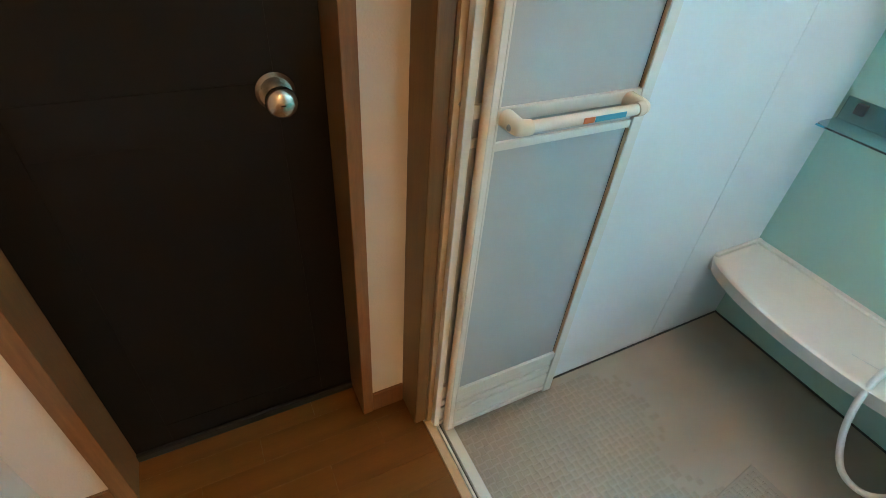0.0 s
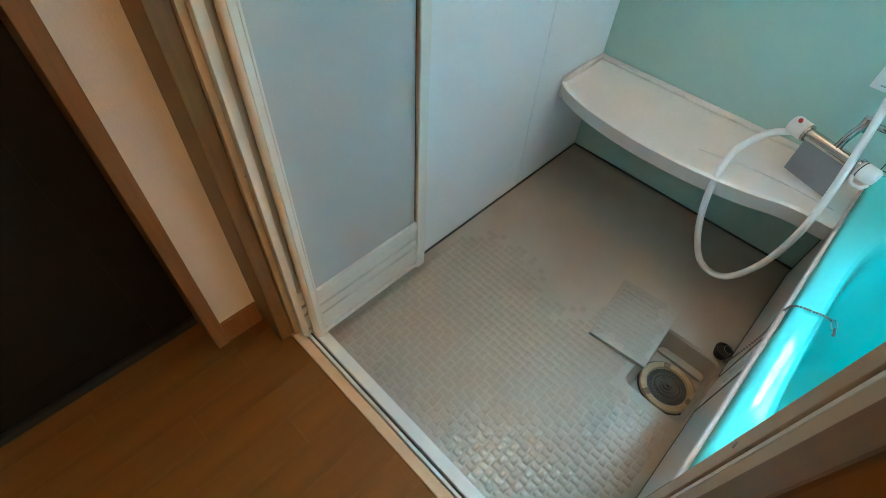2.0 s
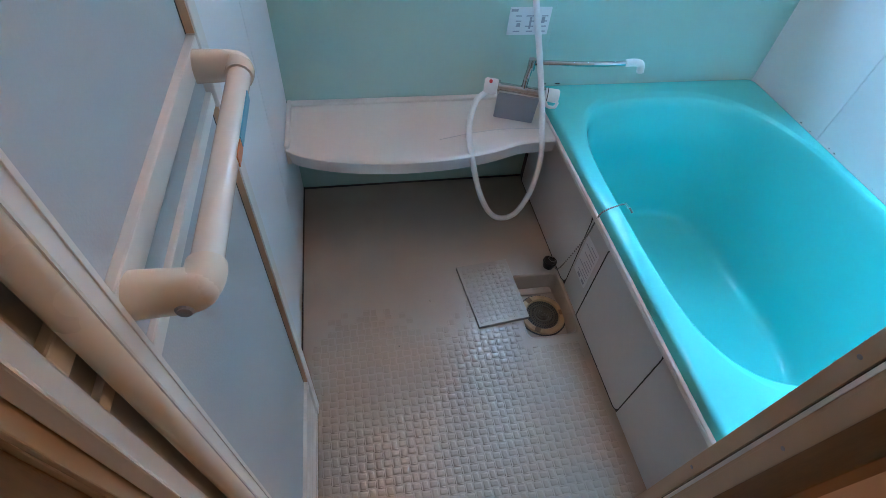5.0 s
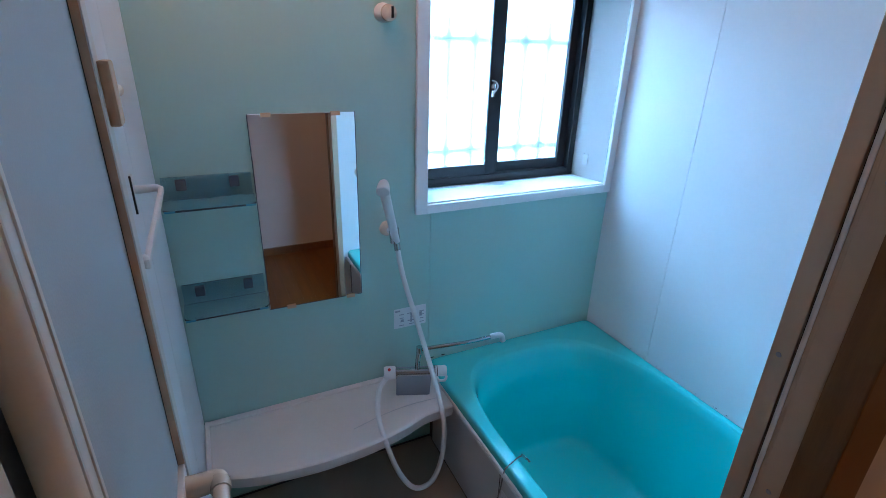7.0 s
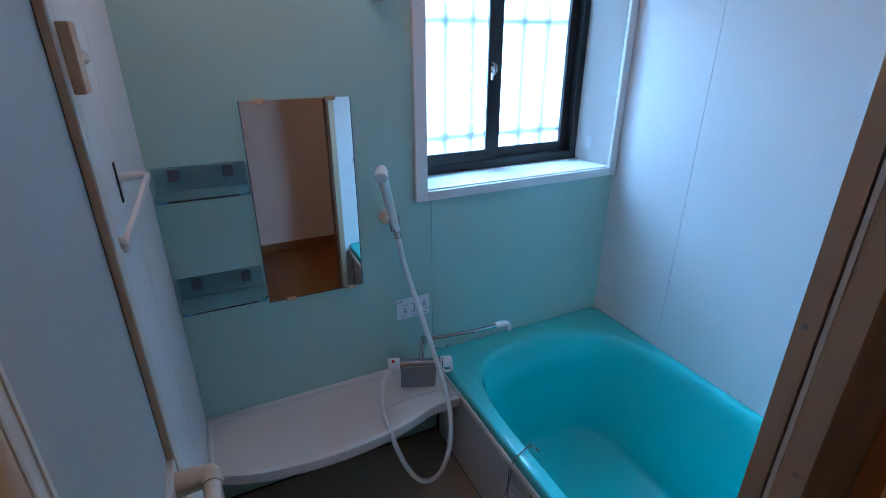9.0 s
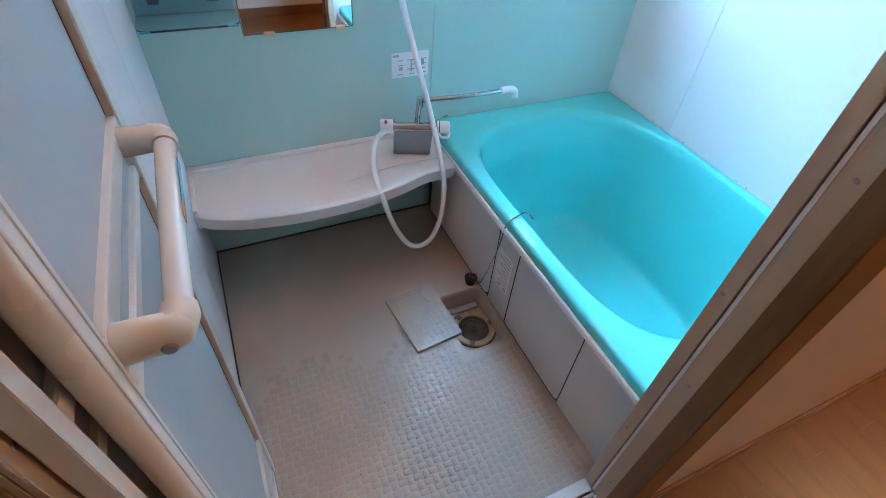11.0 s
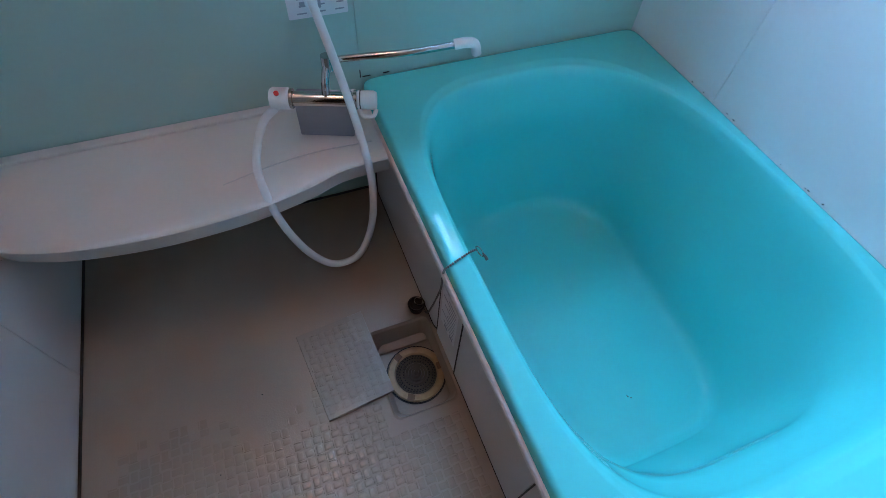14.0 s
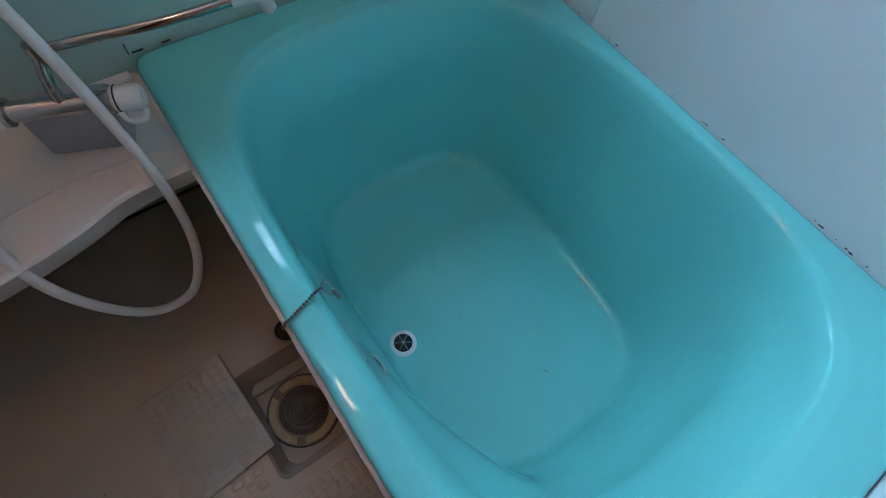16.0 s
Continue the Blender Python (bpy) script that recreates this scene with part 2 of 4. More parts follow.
def outline_slab(outline, axis, lo, hi, bevel=0.0):
    """A plate: outline of 2D points, extruded along axis ('y' or 'z' or 'x') from lo to hi."""
    bm = bmesh.new()
    place = {"z": lambda u, v, w: (u, v, w), "y": lambda u, v, w: (u, w, v), "x": lambda u, v, w: (w, u, v)}[axis]
    a = [bm.verts.new(place(u, v, lo)) for u, v in outline]
    b = [bm.verts.new(place(u, v, hi)) for u, v in outline]
    n = len(a)
    bm.faces.new(a)
    top = bm.faces.new(b)
    for k in range(n):
        bm.faces.new((a[k], a[(k + 1) % n], b[(k + 1) % n], b[k]))
    if bevel:
        bmesh.ops.recalc_face_normals(bm, faces=bm.faces)
        bmesh.ops.bevel(bm, geom=list(top.edges), offset=bevel, segments=3, affect="EDGES", profile=0.6)
    return bm


def round_rect(u0, u1, v0, v1, radii, n=6):
    """Outline with the radii of its corners (u0v0, u1v0, u1v1, u0v1)."""
    out = []
    for (cu, cv, su, sv, start), r in zip(((u0, v0, 1, 1, 180), (u1, v0, -1, 1, 270), (u1, v1, -1, -1, 0), (u0, v1, 1, -1, 90)), radii):
        for k in range(n + 1):
            a = radians(start + 90 * k / n)
            out.append((cu + su * r + r * math.cos(a), cv + sv * r + r * math.sin(a)))
            if r == 0:
                break
    return out


# ---- structure: the bathroom shell ----
X1, Y1, ZC, HF = 1.20, 1.60, 2.21, 0.05          # far wall, side wall, ceiling, hall floor
JR, JL, DT = 0.858, 1.594, 2.03                  # door jambs and head


def structure(name, bm, material, label, category="wall"):
    return solo(name, bm, material, label, category, kind="structure")


# far wall in two panels with the window opening cut through, in the thickness of the house wall
WY0, WY1, WZ0, WZ1 = 0.036, 0.818, 1.026, 1.774
wall_far = structure("wall_far", boxes((X1, 1.42, 0.800, WY1, -0.1, WZ0), (X1, 1.42, 0.800, WY1, WZ1, ZC),
                                        (X1, 1.42, WY1, 1.75, -0.1, ZC), (X1 + 0.004, 1.42, 0.7984, 0.8001, -0.1, WZ0), (X1 + 0.004, 1.42, 0.7984, 0.8001, WZ1, ZC)), M_GREEN, "mint green bathroom wall panel behind mirror and shelf")
part("wall_panel", boxes((X1, 1.42, -0.15, 0.7985, -0.1, WZ0), (X1, 1.42, -0.15, 0.7985, WZ1, ZC), (X1, 1.42, -0.15, WY0, WZ0, WZ1)), M_GREEN, wall_far)
structure("wall_right", boxes((-0.06, 0.8485, -0.15, 0.0, -0.1, ZC), (0.8484, 0.8506, -0.15, -0.003, -0.1, ZC), (0.8505, X1 - 0.0005, -0.15, 0.0, -0.1, ZC)), M_WHITE_WALL, "white bathroom wall panels above the bathtub")
structure("wall_left", boxes((0.0, 0.8475, Y1, 1.75, -0.1, ZC), (0.8474, 0.8496, Y1 + 0.003, 1.75, -0.1, ZC), (0.8495, X1 - 0.0005, Y1, 1.75, -0.1, ZC)), M_WHITE_WALL, "white bathroom wall panels with faint joint")
structure("wall_door", boxes((-0.0645, 0.0, -0.0, JR - 0.03, -0.1, ZC), (-0.0645, 0.0, JR - 0.03, JL + 0.03, DT + 0.03, ZC), (-0.0645, -0.001, JL + 0.031, 1.699, -0.1, ZC)),
          M_WHITE_WALL, "white wall panel around the folding door opening")
structure("ceiling_bath", boxes((-0.07, 1.42, -0.15, 1.75, ZC, ZC + 0.1)), M_CEIL, "pale bathroom ceiling panel", "ceiling")
structure("trim_ceiling", boxes((X1 - 0.008, X1 - 0.0005, 0.0, Y1, ZC - 0.012, ZC - 0.001)), M_WHITE, "thin white ceiling edge trim", "trim")
structure("sealant", boxes((0.0, X1, Y1 - 0.005, Y1 - 0.001, 0.0, 0.006), (X1 - 0.005, X1 - 0.001, 0.78, Y1 - 0.005, 0.0, 0.006),
                           (X1 - 0.003, X1 - 0.001, 0.815, Y1, 0.356, 0.360)), M_SEAM, "dark sealant line along the wall foot", "trim")

# shower floor with the drain recess sunk into it
RX0, RX1, RY0, RY1, RZ = 0.494, 0.726, 0.795, 0.956, -0.066


def shower_floor():
    bm = bmesh.new()
    xs, ys = (0.0, RX0, RX1, X1), (0.70, RY0, RY1, Y1)
    grid = [[bm.verts.new((x, y, 0)) for y in ys] for x in xs]
    for a in range(3):
        for b in range(3):
            if (a, b) != (1, 1):
                bm.faces.new((grid[a][b], grid[a + 1][b], grid[a + 1][b + 1], grid[a][b + 1]))
    hole = round_rect(RX0, RX1, RY0, RY1, (0.02,) * 4, 5)
    inner = round_rect(RX0 + 0.022, RX1 - 0.020, RY0 + 0.006, RY1 - 0.020, (0.024,) * 4, 5)
    vh = [bm.verts.new((u, v, 0)) for u, v in hole]
    vm = [bm.verts.new((u * 0.75 + p * 0.25, v * 0.75 + q * 0.25, -0.006)) for (u, v), (p, q) in zip(hole, inner)]
    vi = [bm.verts.new((u, v, RZ)) for u, v in inner]
    n = len(hole)
    for a, b in ((vh, vm), (vm, vi)):
        for k in range(n):
            bm.faces.new((a[k], a[(k + 1) % n], b[(k + 1) % n], b[k]))
    bm.faces.new(vi)
    for c, corner in enumerate((grid[1][1], grid[2][1], grid[2][2], grid[1][2])):
        for k in range(5):
            bm.faces.new((corner, vh[6 * c + k], vh[6 * c + k + 1]))
    return bm


floor_bath = structure("floor_bath", shower_floor(), M_FLOOR, "grey moulded shower floor with basket weave relief", "floor")


def weave(name, parent, keep, x0, y0, nx, ny, p=0.0205, turn=0.0, z0=0.0, tall=0.0014, material=None):
    """Moulded weave: domed pads turned across their neighbours, with a slim raised bar along each."""
    verts, faces, rnd = [], [], random.Random(4)
    ct, st = math.cos(turn), math.sin(turn)
    for i in range(nx):
        for j in range(ny):
            u, v = p * i, p * j
            cx, cy = x0 + ct * u - st * v, y0 + st * u + ct * v
            h = tall * keep(cx, cy, rnd)
            if h <= 0:
                continue
            woven = ((0.47, 0.335, 0, 0, 1.0), (0.41, 0.055, 0, 0.5, 0.8)) if (i + j) % 2 else ((0.335, 0.47, 0, 0, 1.0), (0.055, 0.41, 0.5, 0, 0.8))
            for a, b, ou, ov, rise in woven:
                if rise < 1 and rnd.random() < 0.2:
                    continue
                k = len(verts)
                a, b, ou, ov = a * p * rnd.uniform(0.93, 1.05), b * p * rnd.uniform(0.93, 1.05), ou * p, ov * p
                ou, ov, hh = ou + rnd.uniform(-0.0003, 0.0003), ov + rnd.uniform(-0.0003, 0.0003), rise * h * rnd.uniform(0.75, 1.15)
                tip, tiq = rnd.uniform(-0.0006, 0.0006), rnd.uniform(-0.0006, 0.0006)
                w = min(a, b)
                for inset, z in ((0.0, 0.0), (0.12 * w, hh * 0.55), (0.58 * w, hh * 0.93)):
                    for su, sv in ((-1, -1), (1, -1), (1, 1), (-1, 1)):
                        du, dv = ou + su * (a - inset), ov + sv * (b - inset)
                        verts.append((cx + ct * du - st * dv, cy + st * du + ct * dv, z0 + z))
                verts.append((cx + ct * (ou + tip) - st * (ov + tiq), cy + st * (ou + tip) + ct * (ov + tiq), z0 + hh))
                faces += [(k + 8 + m, k + 8 + (m + 1) % 4, k + 12) for m in range(4)]
                faces += [(k + 4 * lv + m, k + 4 * lv + (m + 1) % 4, k + 4 * lv + 4 + (m + 1) % 4, k + 4 * lv + 4 + m) for lv in (0, 1) for m in range(4)]
    me = bpy.data.meshes.new(name)
    me.from_pydata(verts, [], faces)
    me.materials.append(material or M_FLOOR2)
    me.shade_smooth()
    ob = new(name, me)
    ob.parent = parent
    ob["kind"] = "stuff"
    return ob


def floor_weave(x, y, rnd):
    if x > 0.80 or (x > RX1 and y < 1.0) or y > 1.575 or y < 0.812 or (RX0 - 0.018 < x < RX1 + 0.018 and y < RY1 + 0.018):
        return 0
    start = 0.36 + 0.12 * math.sin(y * 5) + 0.34 * min(1.0, max(0.0, (1.20 - y) / 0.22))
    h = 1 - max(0.0, (x - start) / 0.26) - max(0.0, (y - 1.42) / 0.35)
    return 0 if h < 0.12 or (h < 0.32 and rnd.random() < 0.5) else h


weave("relief", floor_bath, floor_weave, 0.046, 0.82, 38, 38)

# hall shell
HX, HY, HZ = -0.90, -2.2, 2.45
structure("wall_hall_side", boxes((-0.185, -0.0655, 1.700, 1.84, HF, HZ), (HX - 0.1, -0.760, 1.700, 1.84, HF, HZ), (-0.760, -0.185, 1.700, 1.84, 2.04, HZ)), M_PAPER, "cream wallpapered hall wall beside the dark door")
structure("wall_hall_far", boxes((HX - 0.1, HX, HY, 1.700, HF, HZ)), M_PAPER, "cream wallpapered hall wall opposite the bathroom")
structure("wall_hall_end", boxes((HX - 0.1, 0.0, HY - 0.1, HY, HF, HZ)), M_PAPER, "plain cream wall closing the hall")
structure("wall_hall_bath", boxes((-0.070, -0.065, HY, 0.765, HF, HZ), (-0.070, -0.065, 0.765, 1.6995, DT + 0.08, HZ)), M_PAPER, "cream wallpapered wall beside the bathroom door")
structure("ceiling_hall", boxes((HX - 0.1, -0.066, HY - 0.1, 1.84, HZ, HZ + 0.08)), M_HALL_CEIL, "cream papered hall ceiling", "ceiling")
structure("floor_hall_base", boxes((HX - 0.1, -0.0405, HY - 0.1, 1.86, HF - 0.06, HF - 0.012)), M_CASING, "dark subfloor under the hall boards", "floor")
structure("baseboard_side", boxes((-0.157, -0.0665, 1.691, 1.6995, HF, HF + 0.074), bevel=0.002), M_TRIM, "brown wooden baseboard", "baseboard")
structure("baseboard_side_long", boxes((HX + 0.009, -0.790, 1.691, 1.6995, HF, HF + 0.074), bevel=0.002), M_TRIM, "brown wooden baseboard", "baseboard")
structure("baseboard_far", boxes((HX + 0.0005, HX + 0.009, HY, 1.690, HF, HF + 0.060), bevel=0.002), M_TRIM, "brown wooden baseboard", "baseboard")
structure("baseboard_bath", boxes((-0.079, -0.0705, HY, 0.758, HF, HF + 0.035), bevel=0.002), M_TRIM, "brown wooden baseboard", "baseboard")

# ---- window ----
window = thing("window_1", (1.3, 0.44, WZ0), "dark bronze sliding window with frosted glass in white recess", "window", kind="structure")
CY0, CY1, CZ0, CZ1 = 0.003, 0.860, 0.994, 1.807
for spec in ((1.184, X1 - 0.0005, CY0, WY0, CZ0, CZ1), (1.184, X1 - 0.0005, WY1, CY1, CZ0, CZ1), (1.184, X1 - 0.0005, WY0, WY1, CZ0, WZ0), (1.184, X1 - 0.0005, WY0, WY1, WZ1, CZ1)):
    part("window_casing", boxes(spec, bevel=0.003), M_WHITE, window)
GY0, GZ0, GZ1, FX0, FX1 = 0.060, 1.032, 1.754, 1.366, 1.42


def reveal(a, b, c, d):
    """A lining board between the opening's edge and the sash frame: four corners at the wall face, then four at the frame."""
    bm = bmesh.new()
    v = [bm.verts.new((x, *q)) for x, quad in ((X1, (a, b)), (FX0, (c, d))) for q in (quad[0], quad[1])]
    bm.faces.new((v[0], v[1], v[3], v[2]))
    bmesh.ops.solidify(bm, geom=list(bm.faces), thickness=0.003)
    return bm


part("window_lining", reveal((WY0, WZ0), (WY0, WZ1), (GY0, GZ0), (GY0, GZ1)), M_WHITE, window)
part("window_lining", reveal((WY1 - 0.001, WZ0), (WY1 - 0.001, WZ1), (WY1 - 0.001, GZ0), (WY1 - 0.001, GZ1)), M_WHITE, window)
part("window_lining", reveal((WY0, WZ1), (WY1, WZ1), (GY0, GZ1), (WY1, GZ1)), M_WHITE, window)
part("window_sill", boxes((X1 - 0.004, 1.366, WY0, WY1, WZ0, WZ0 + 0.005), bevel=0.001), M_WHITE, window)
part("window_frame", boxes((FX0, FX1, GY0, GY0 + 0.028, GZ0, GZ1), (FX0, FX1, WY1 - 0.028, WY1, GZ0, GZ1), (FX0, FX1, GY0 + 0.028, WY1 - 0.028, GZ0, GZ0 + 0.030),
                           (FX0, FX1, GY0 + 0.028, WY1 - 0.028, GZ1 - 0.024, GZ1), (FX0 - 0.004, FX0, GY0, WY1, GZ0, GZ0 + 0.012), bevel=0.002), M_BRONZE, window)
part("frame_surround", boxes((1.40, FX1, WY0, GY0, WZ0, WZ1), (1.40, FX1, GY0, WY1, GZ1, WZ1), (1.40, FX1, GY0, WY1, WZ0, GZ0)), M_BRONZE, window)


def sash(y0, y1, x0, x1, stiles):
    z0, z1 = GZ0 + 0.031, GZ1 - 0.025
    a, b = stiles
    s = part("sash", boxes((x0, x1, y0, y0 + a, z0, z1), (x0, x1, y1 - b, y1, z0, z1), (x0, x1, y0 + a, y1 - b, z0, z0 + 0.038), (x0, x1, y0 + a, y1 - b, z1 - 0.020, z1), bevel=0.002), M_BRONZE, window)
    g = part("pane", boxes(((x0 + x1) / 2 - 0.002, (x0 + x1) / 2 + 0.002, y0 + a, y1 - b, z0 + 0.038, z1 - 0.020)), M_GLASS, s)
    g.visible_shadow = False
    return s


sash(0.446, WY1 - 0.029, 1.372, 1.391, (0.046, 0.030))
sash(GY0 + 0.029, 0.462, 1.394, 1.413, (0.036, 0.040))
latch = lathe([(0.0, 0.0), (0.012, 0.0), (0.012, 0.006), (0.008, 0.010), (0.0, 0.010)], (1.372, 0.476, 1.392), (-1, 0, 0), 20)
tube([Vector((1.360, 0.490 - 0.021 * math.cos(a), 1.392 + 0.021 * math.sin(a))) for a in [-1.5 + 0.25 * k for k in range(13)]], lambda t: 0.0015 + 0.0055 * math.sin(math.pi * t), 10, latch)
bmesh.ops.create_cube(latch, size=1, matrix=Matrix.Translation((1.362, 0.482, 1.367)) @ Matrix.Diagonal((0.008, 0.008, 0.022, 1)))
part("window_latch", latch, M_CHROME, window)
part("sash_label", boxes((1.3635, 1.3655, 0.675, 0.745, 1.734, 1.745)), M_LABEL, window)
part("wall_sticker", boxes((1.285, 1.315, WY0 + 0.0155, WY0 + 0.0175, 1.085, 1.13)), M_LABEL, window)

grille = thing("window_grille", (1.5, 0.44, 1.05), "grey metal security grille outside the window", "window grille")
for z in (1.135, 1.551):
    part("crossbar", boxes((1.492, 1.508, -0.12, 0.98, z - 0.014, z + 0.014), bevel=0.002), M_STEEL, grille)
for y in (-0.10, 0.95):
    for z in (1.135, 1.551):
        part("bracket", boxes((1.4195, 1.492, y - 0.01, y + 0.01, z - 0.01, z + 0.01), bevel=0.001), M_STEEL, grille)
for k in range(9):
    y = -0.058 + 0.112 * k
    part("bar", boxes((1.472, 1.4915, y - 0.010, y + 0.010, 0.96, 1.632), bevel=0.001), M_STEEL, grille)

sky_card = boxes((3.6, 3.62, -4.0, 5.0, -1.5, 5.0))
structure("backdrop", sky_card, M_BACKDROP, "bright overcast sky beyond the window", "sky")

# ---- bathtub ----
tub = thing("bathtub", (0.6, 0.4, 0.0), "glossy aqua bathtub with rounded basin and grey apron", "bathtub")


def ring(cx, cy, ax, ay, n, z, count=112):
    """A rounded outline; n gives the squareness, for all corners or for far-entry, near-entry, near-wall and far-wall."""
    out = []
    corners = n if isinstance(n, tuple) else (n,) * 4
    for k in range(count):
        a = 2 * math.pi * (k + 0.5) / count
        c, s = math.cos(a), math.sin(a)
        p = 2 / corners[4 * k // count]
        out.append(Vector((cx + ax * math.copysign(abs(c) ** p, c), cy + ay * math.copysign(abs(s) ** p, s), z)))
    return out


RIM = (3.5, 4.0, 3.4, 2.6)


def basin():
    rings = [ring(0.599, 0.4015, 0.598, 0.4005, 40, z) for z in (0.352, 0.382)]
    rings += [ring(0.599, 0.4015, 0.594, 0.3965, 36, 0.389), ring(0.599, 0.4015, 0.588, 0.390, 30, 0.3915)]
    rings += [ring(0.609, 0.395, 0.527, 0.3675, RIM, 0.3914), ring(0.609, 0.395, 0.523, 0.364, RIM, 0.3908), ring(0.609, 0.395, 0.5165, 0.3615, RIM, 0.3865), ring(0.609, 0.3945, 0.506, 0.3595, RIM, 0.3850), ring(0.609, 0.394, 0.499, 0.3565, RIM, 0.3810)]
    for k in range(1, 15):
        t = k / 14
        z = 0.3835 - t * 0.465
        f = t ** 1.15
        rings.append(ring(0.609 + 0.030 * f, 0.394 - 0.022 * f, 0.492 - 0.076 * f, 0.352 - 0.068 * f, tuple(q + (3.8 - q) * f for q in RIM), z))
    # moulded ledge just under the rim at both ends
    for k, r in enumerate(rings[10:16]):
        d = (0.004, 0.016, 0.020, 0.014, 0.008, 0.003)[k]
        for v in r:
            w = min(1.0, max(0.0, (abs(v.x - 0.63) - 0.34) / 0.10))
            v.x -= math.copysign(d * w * w * (3 - 2 * w), v.x - 0.63)
    base = (0.639, 0.372)
    for d, z in ((0.003, -0.096), (0.010, -0.107), (0.020, -0.1140), (0.034, -0.1168), (0.16, -0.118), (0.24, -0.119)):
        rings.append(ring(*base, 0.416 - d, 0.284 - d, 3.8, z))
    # arm rest swelling on the entry side
    for r in rings[9:]:
        for v in r:
            if v.y > 0.40:
                w = math.exp(-((v.x - 0.27) / 0.19) ** 2) * math.exp(-((v.z - 0.13) / 0.15) ** 2)
                v.y -= 0.050 * w * min(1, (v.y - 0.40) / 0.15)
    return loft(rings)


basin_part = part("basin", basin(), M_TUB, tub)
basin_part.data.shade_smooth()
part("overflow_ring", lathe([(0.0, 0.003), (0.016, 0.003), (0.017, 0.0045), (0.027, 0.0045), (0.0325, 0.001), (0.033, -0.002)][::-1], (0.620, 0.600, -0.1165), n=28), M_WHITE, tub, "white ring of the tub drain", True)
part("tub_drain", lathe([(0.0225, 0.0), (0.022, 0.0016), (0.0, 0.0016)], (0.620, 0.600, -0.1120), n=24), M_BLACK, tub, "dark tub drain opening")
cross = bmesh.new()
for k in range(6):
    a = k * math.pi / 3
    cyl(cross, (0.620 + 0.004 * math.cos(a), 0.600 + 0.004 * math.sin(a), -0.1100), (0.620 + 0.0200 * math.cos(a), 0.600 + 0.0200 * math.sin(a), -0.1098), 0.0016, n=6)
cyl(cross, (0.620, 0.600, -0.111), (0.620, 0.600, -0.1085), 0.005, n=12)
part("drain_spider", cross, M_CHROME, tub)
AY = 0.788
part("apron", boxes((0.002, X1 - 0.002, 0.745, AY - 0.004, 0.0, 0.3515)), M_SEAM, tub, "dark apron backing behind the panels")
part("apron_rail", boxes((0.002, X1 - 0.002, AY - 0.004, AY + 0.021, 0.340, 0.3515), bevel=0.002), M_WHITE, tub, "white strip under the rim")
rc = random.Random(3)
bead_pts = [Vector((0.036 + 0.0115 * k, 0.8035 + rc.uniform(-0.0003, 0.0005), 0.3545 + rc.uniform(-0.0005, 0.0005))) for k in range(101)]
part("caulk", tube(bead_pts, lambda t: 0.0056 + 0.0006 * math.sin(41 * t) * math.sin(97 * t), 10), M_CAULK, tub, "uneven white caulk bead under the rim", True)
part("apron_panel", outline_slab(round_rect(0.250, 0.552, 0.004, 0.322, (0.020, 0.004, 0.022, 0.022)), "y", AY - 0.004, AY - 0.0004, 0.0012), M_APRON, tub)
part("apron_panel", outline_slab(round_rect(0.670, 1.165, 0.004, 0.322, (0.034, 0.004, 0.004, 0.030)), "y", AY - 0.004, AY - 0.0004, 0.0012), M_APRON, tub)
part("apron_panel", boxes((0.5555, 0.6665, AY - 0.004, AY - 0.0005, 0.004, 0.3395)), M_APRON, tub)
part("apron_panel", boxes((0.034, 0.2465, AY - 0.004, AY - 0.0005, 0.004, 0.3395)), M_APRON, tub)
for x0, x1 in ((0.247, 0.555), (0.667, 1.19)):
    part("apron_top", boxes((x0, x1, AY - 0.004, AY - 0.0005, 0.3255, 0.3395)), M_APRON, tub)
for x0, x1, radii in ((0.2475, 0.5545, (0.022, 0.004, 0.024, 0.024)), (0.6675, 1.168, (0.036, 0.004, 0.004, 0.032))):
    line = [Vector((u, AY - 0.0004, v)) for u, v in round_rect(x0, x1, 0.003, 0.3240, radii)]
    part("panel_gap", tube(line + line[:1], 0.0017, 8), M_SEAM, tub, "thin dark joint round the panel")
lab = part("apron_label", outline_slab(round_rect(0.576, 0.655, 0.110, 0.256, (0.004,) * 4), "y", AY - 0.0005, AY + 0.0004), M_LABEL, tub, "white instruction label with small grey print")
rl = random.Random(8)
for k in range(9):
    z = 0.245 - 0.0135 * k
    part("print", boxes((0.583, 0.583 + rl.uniform(0.03, 0.066), AY + 0.0005, AY + 0.0009, z - 0.003, z)), M_INK, lab)
for x in (0.584, 0.613):
    part("print", boxes((x, x + 0.018, AY + 0.0005, AY + 0.001, 0.116, 0.126)), M_INK, lab)

# specks of mould along the sealant and crumbs in the basin
rm = random.Random(21)
mould = bmesh.new()
for k in range(18):
    x, r = rm.uniform(0.08, 1.00), rm.uniform(0.0008, 0.0020)
    bmesh.ops.create_icosphere(mould, subdivisions=1, radius=r, matrix=Matrix.Translation((x, 0.002, 0.3925 + rm.uniform(0, 0.002))) @ Matrix.Diagonal((rm.uniform(1, 3), 0.6, 1, 1)))
for x, y, z, d in ((X1 - 0.002, 0.800, 0.402, (0.003, 0.002, 0.020)), (X1 - 0.003, 0.785, 0.3935, (0.003, 0.020, 0.0014)), (X1 - 0.003, 0.735, 0.3935, (0.003, 0.016, 0.0014))):
    bmesh.ops.create_cube(mould, size=1, matrix=Matrix.Translation((x, y, z)) @ Matrix.Diagonal((*d, 1)))
structure("mould_specks", mould, M_SEAM, "dark mould specks along the tub sealant", "mould")
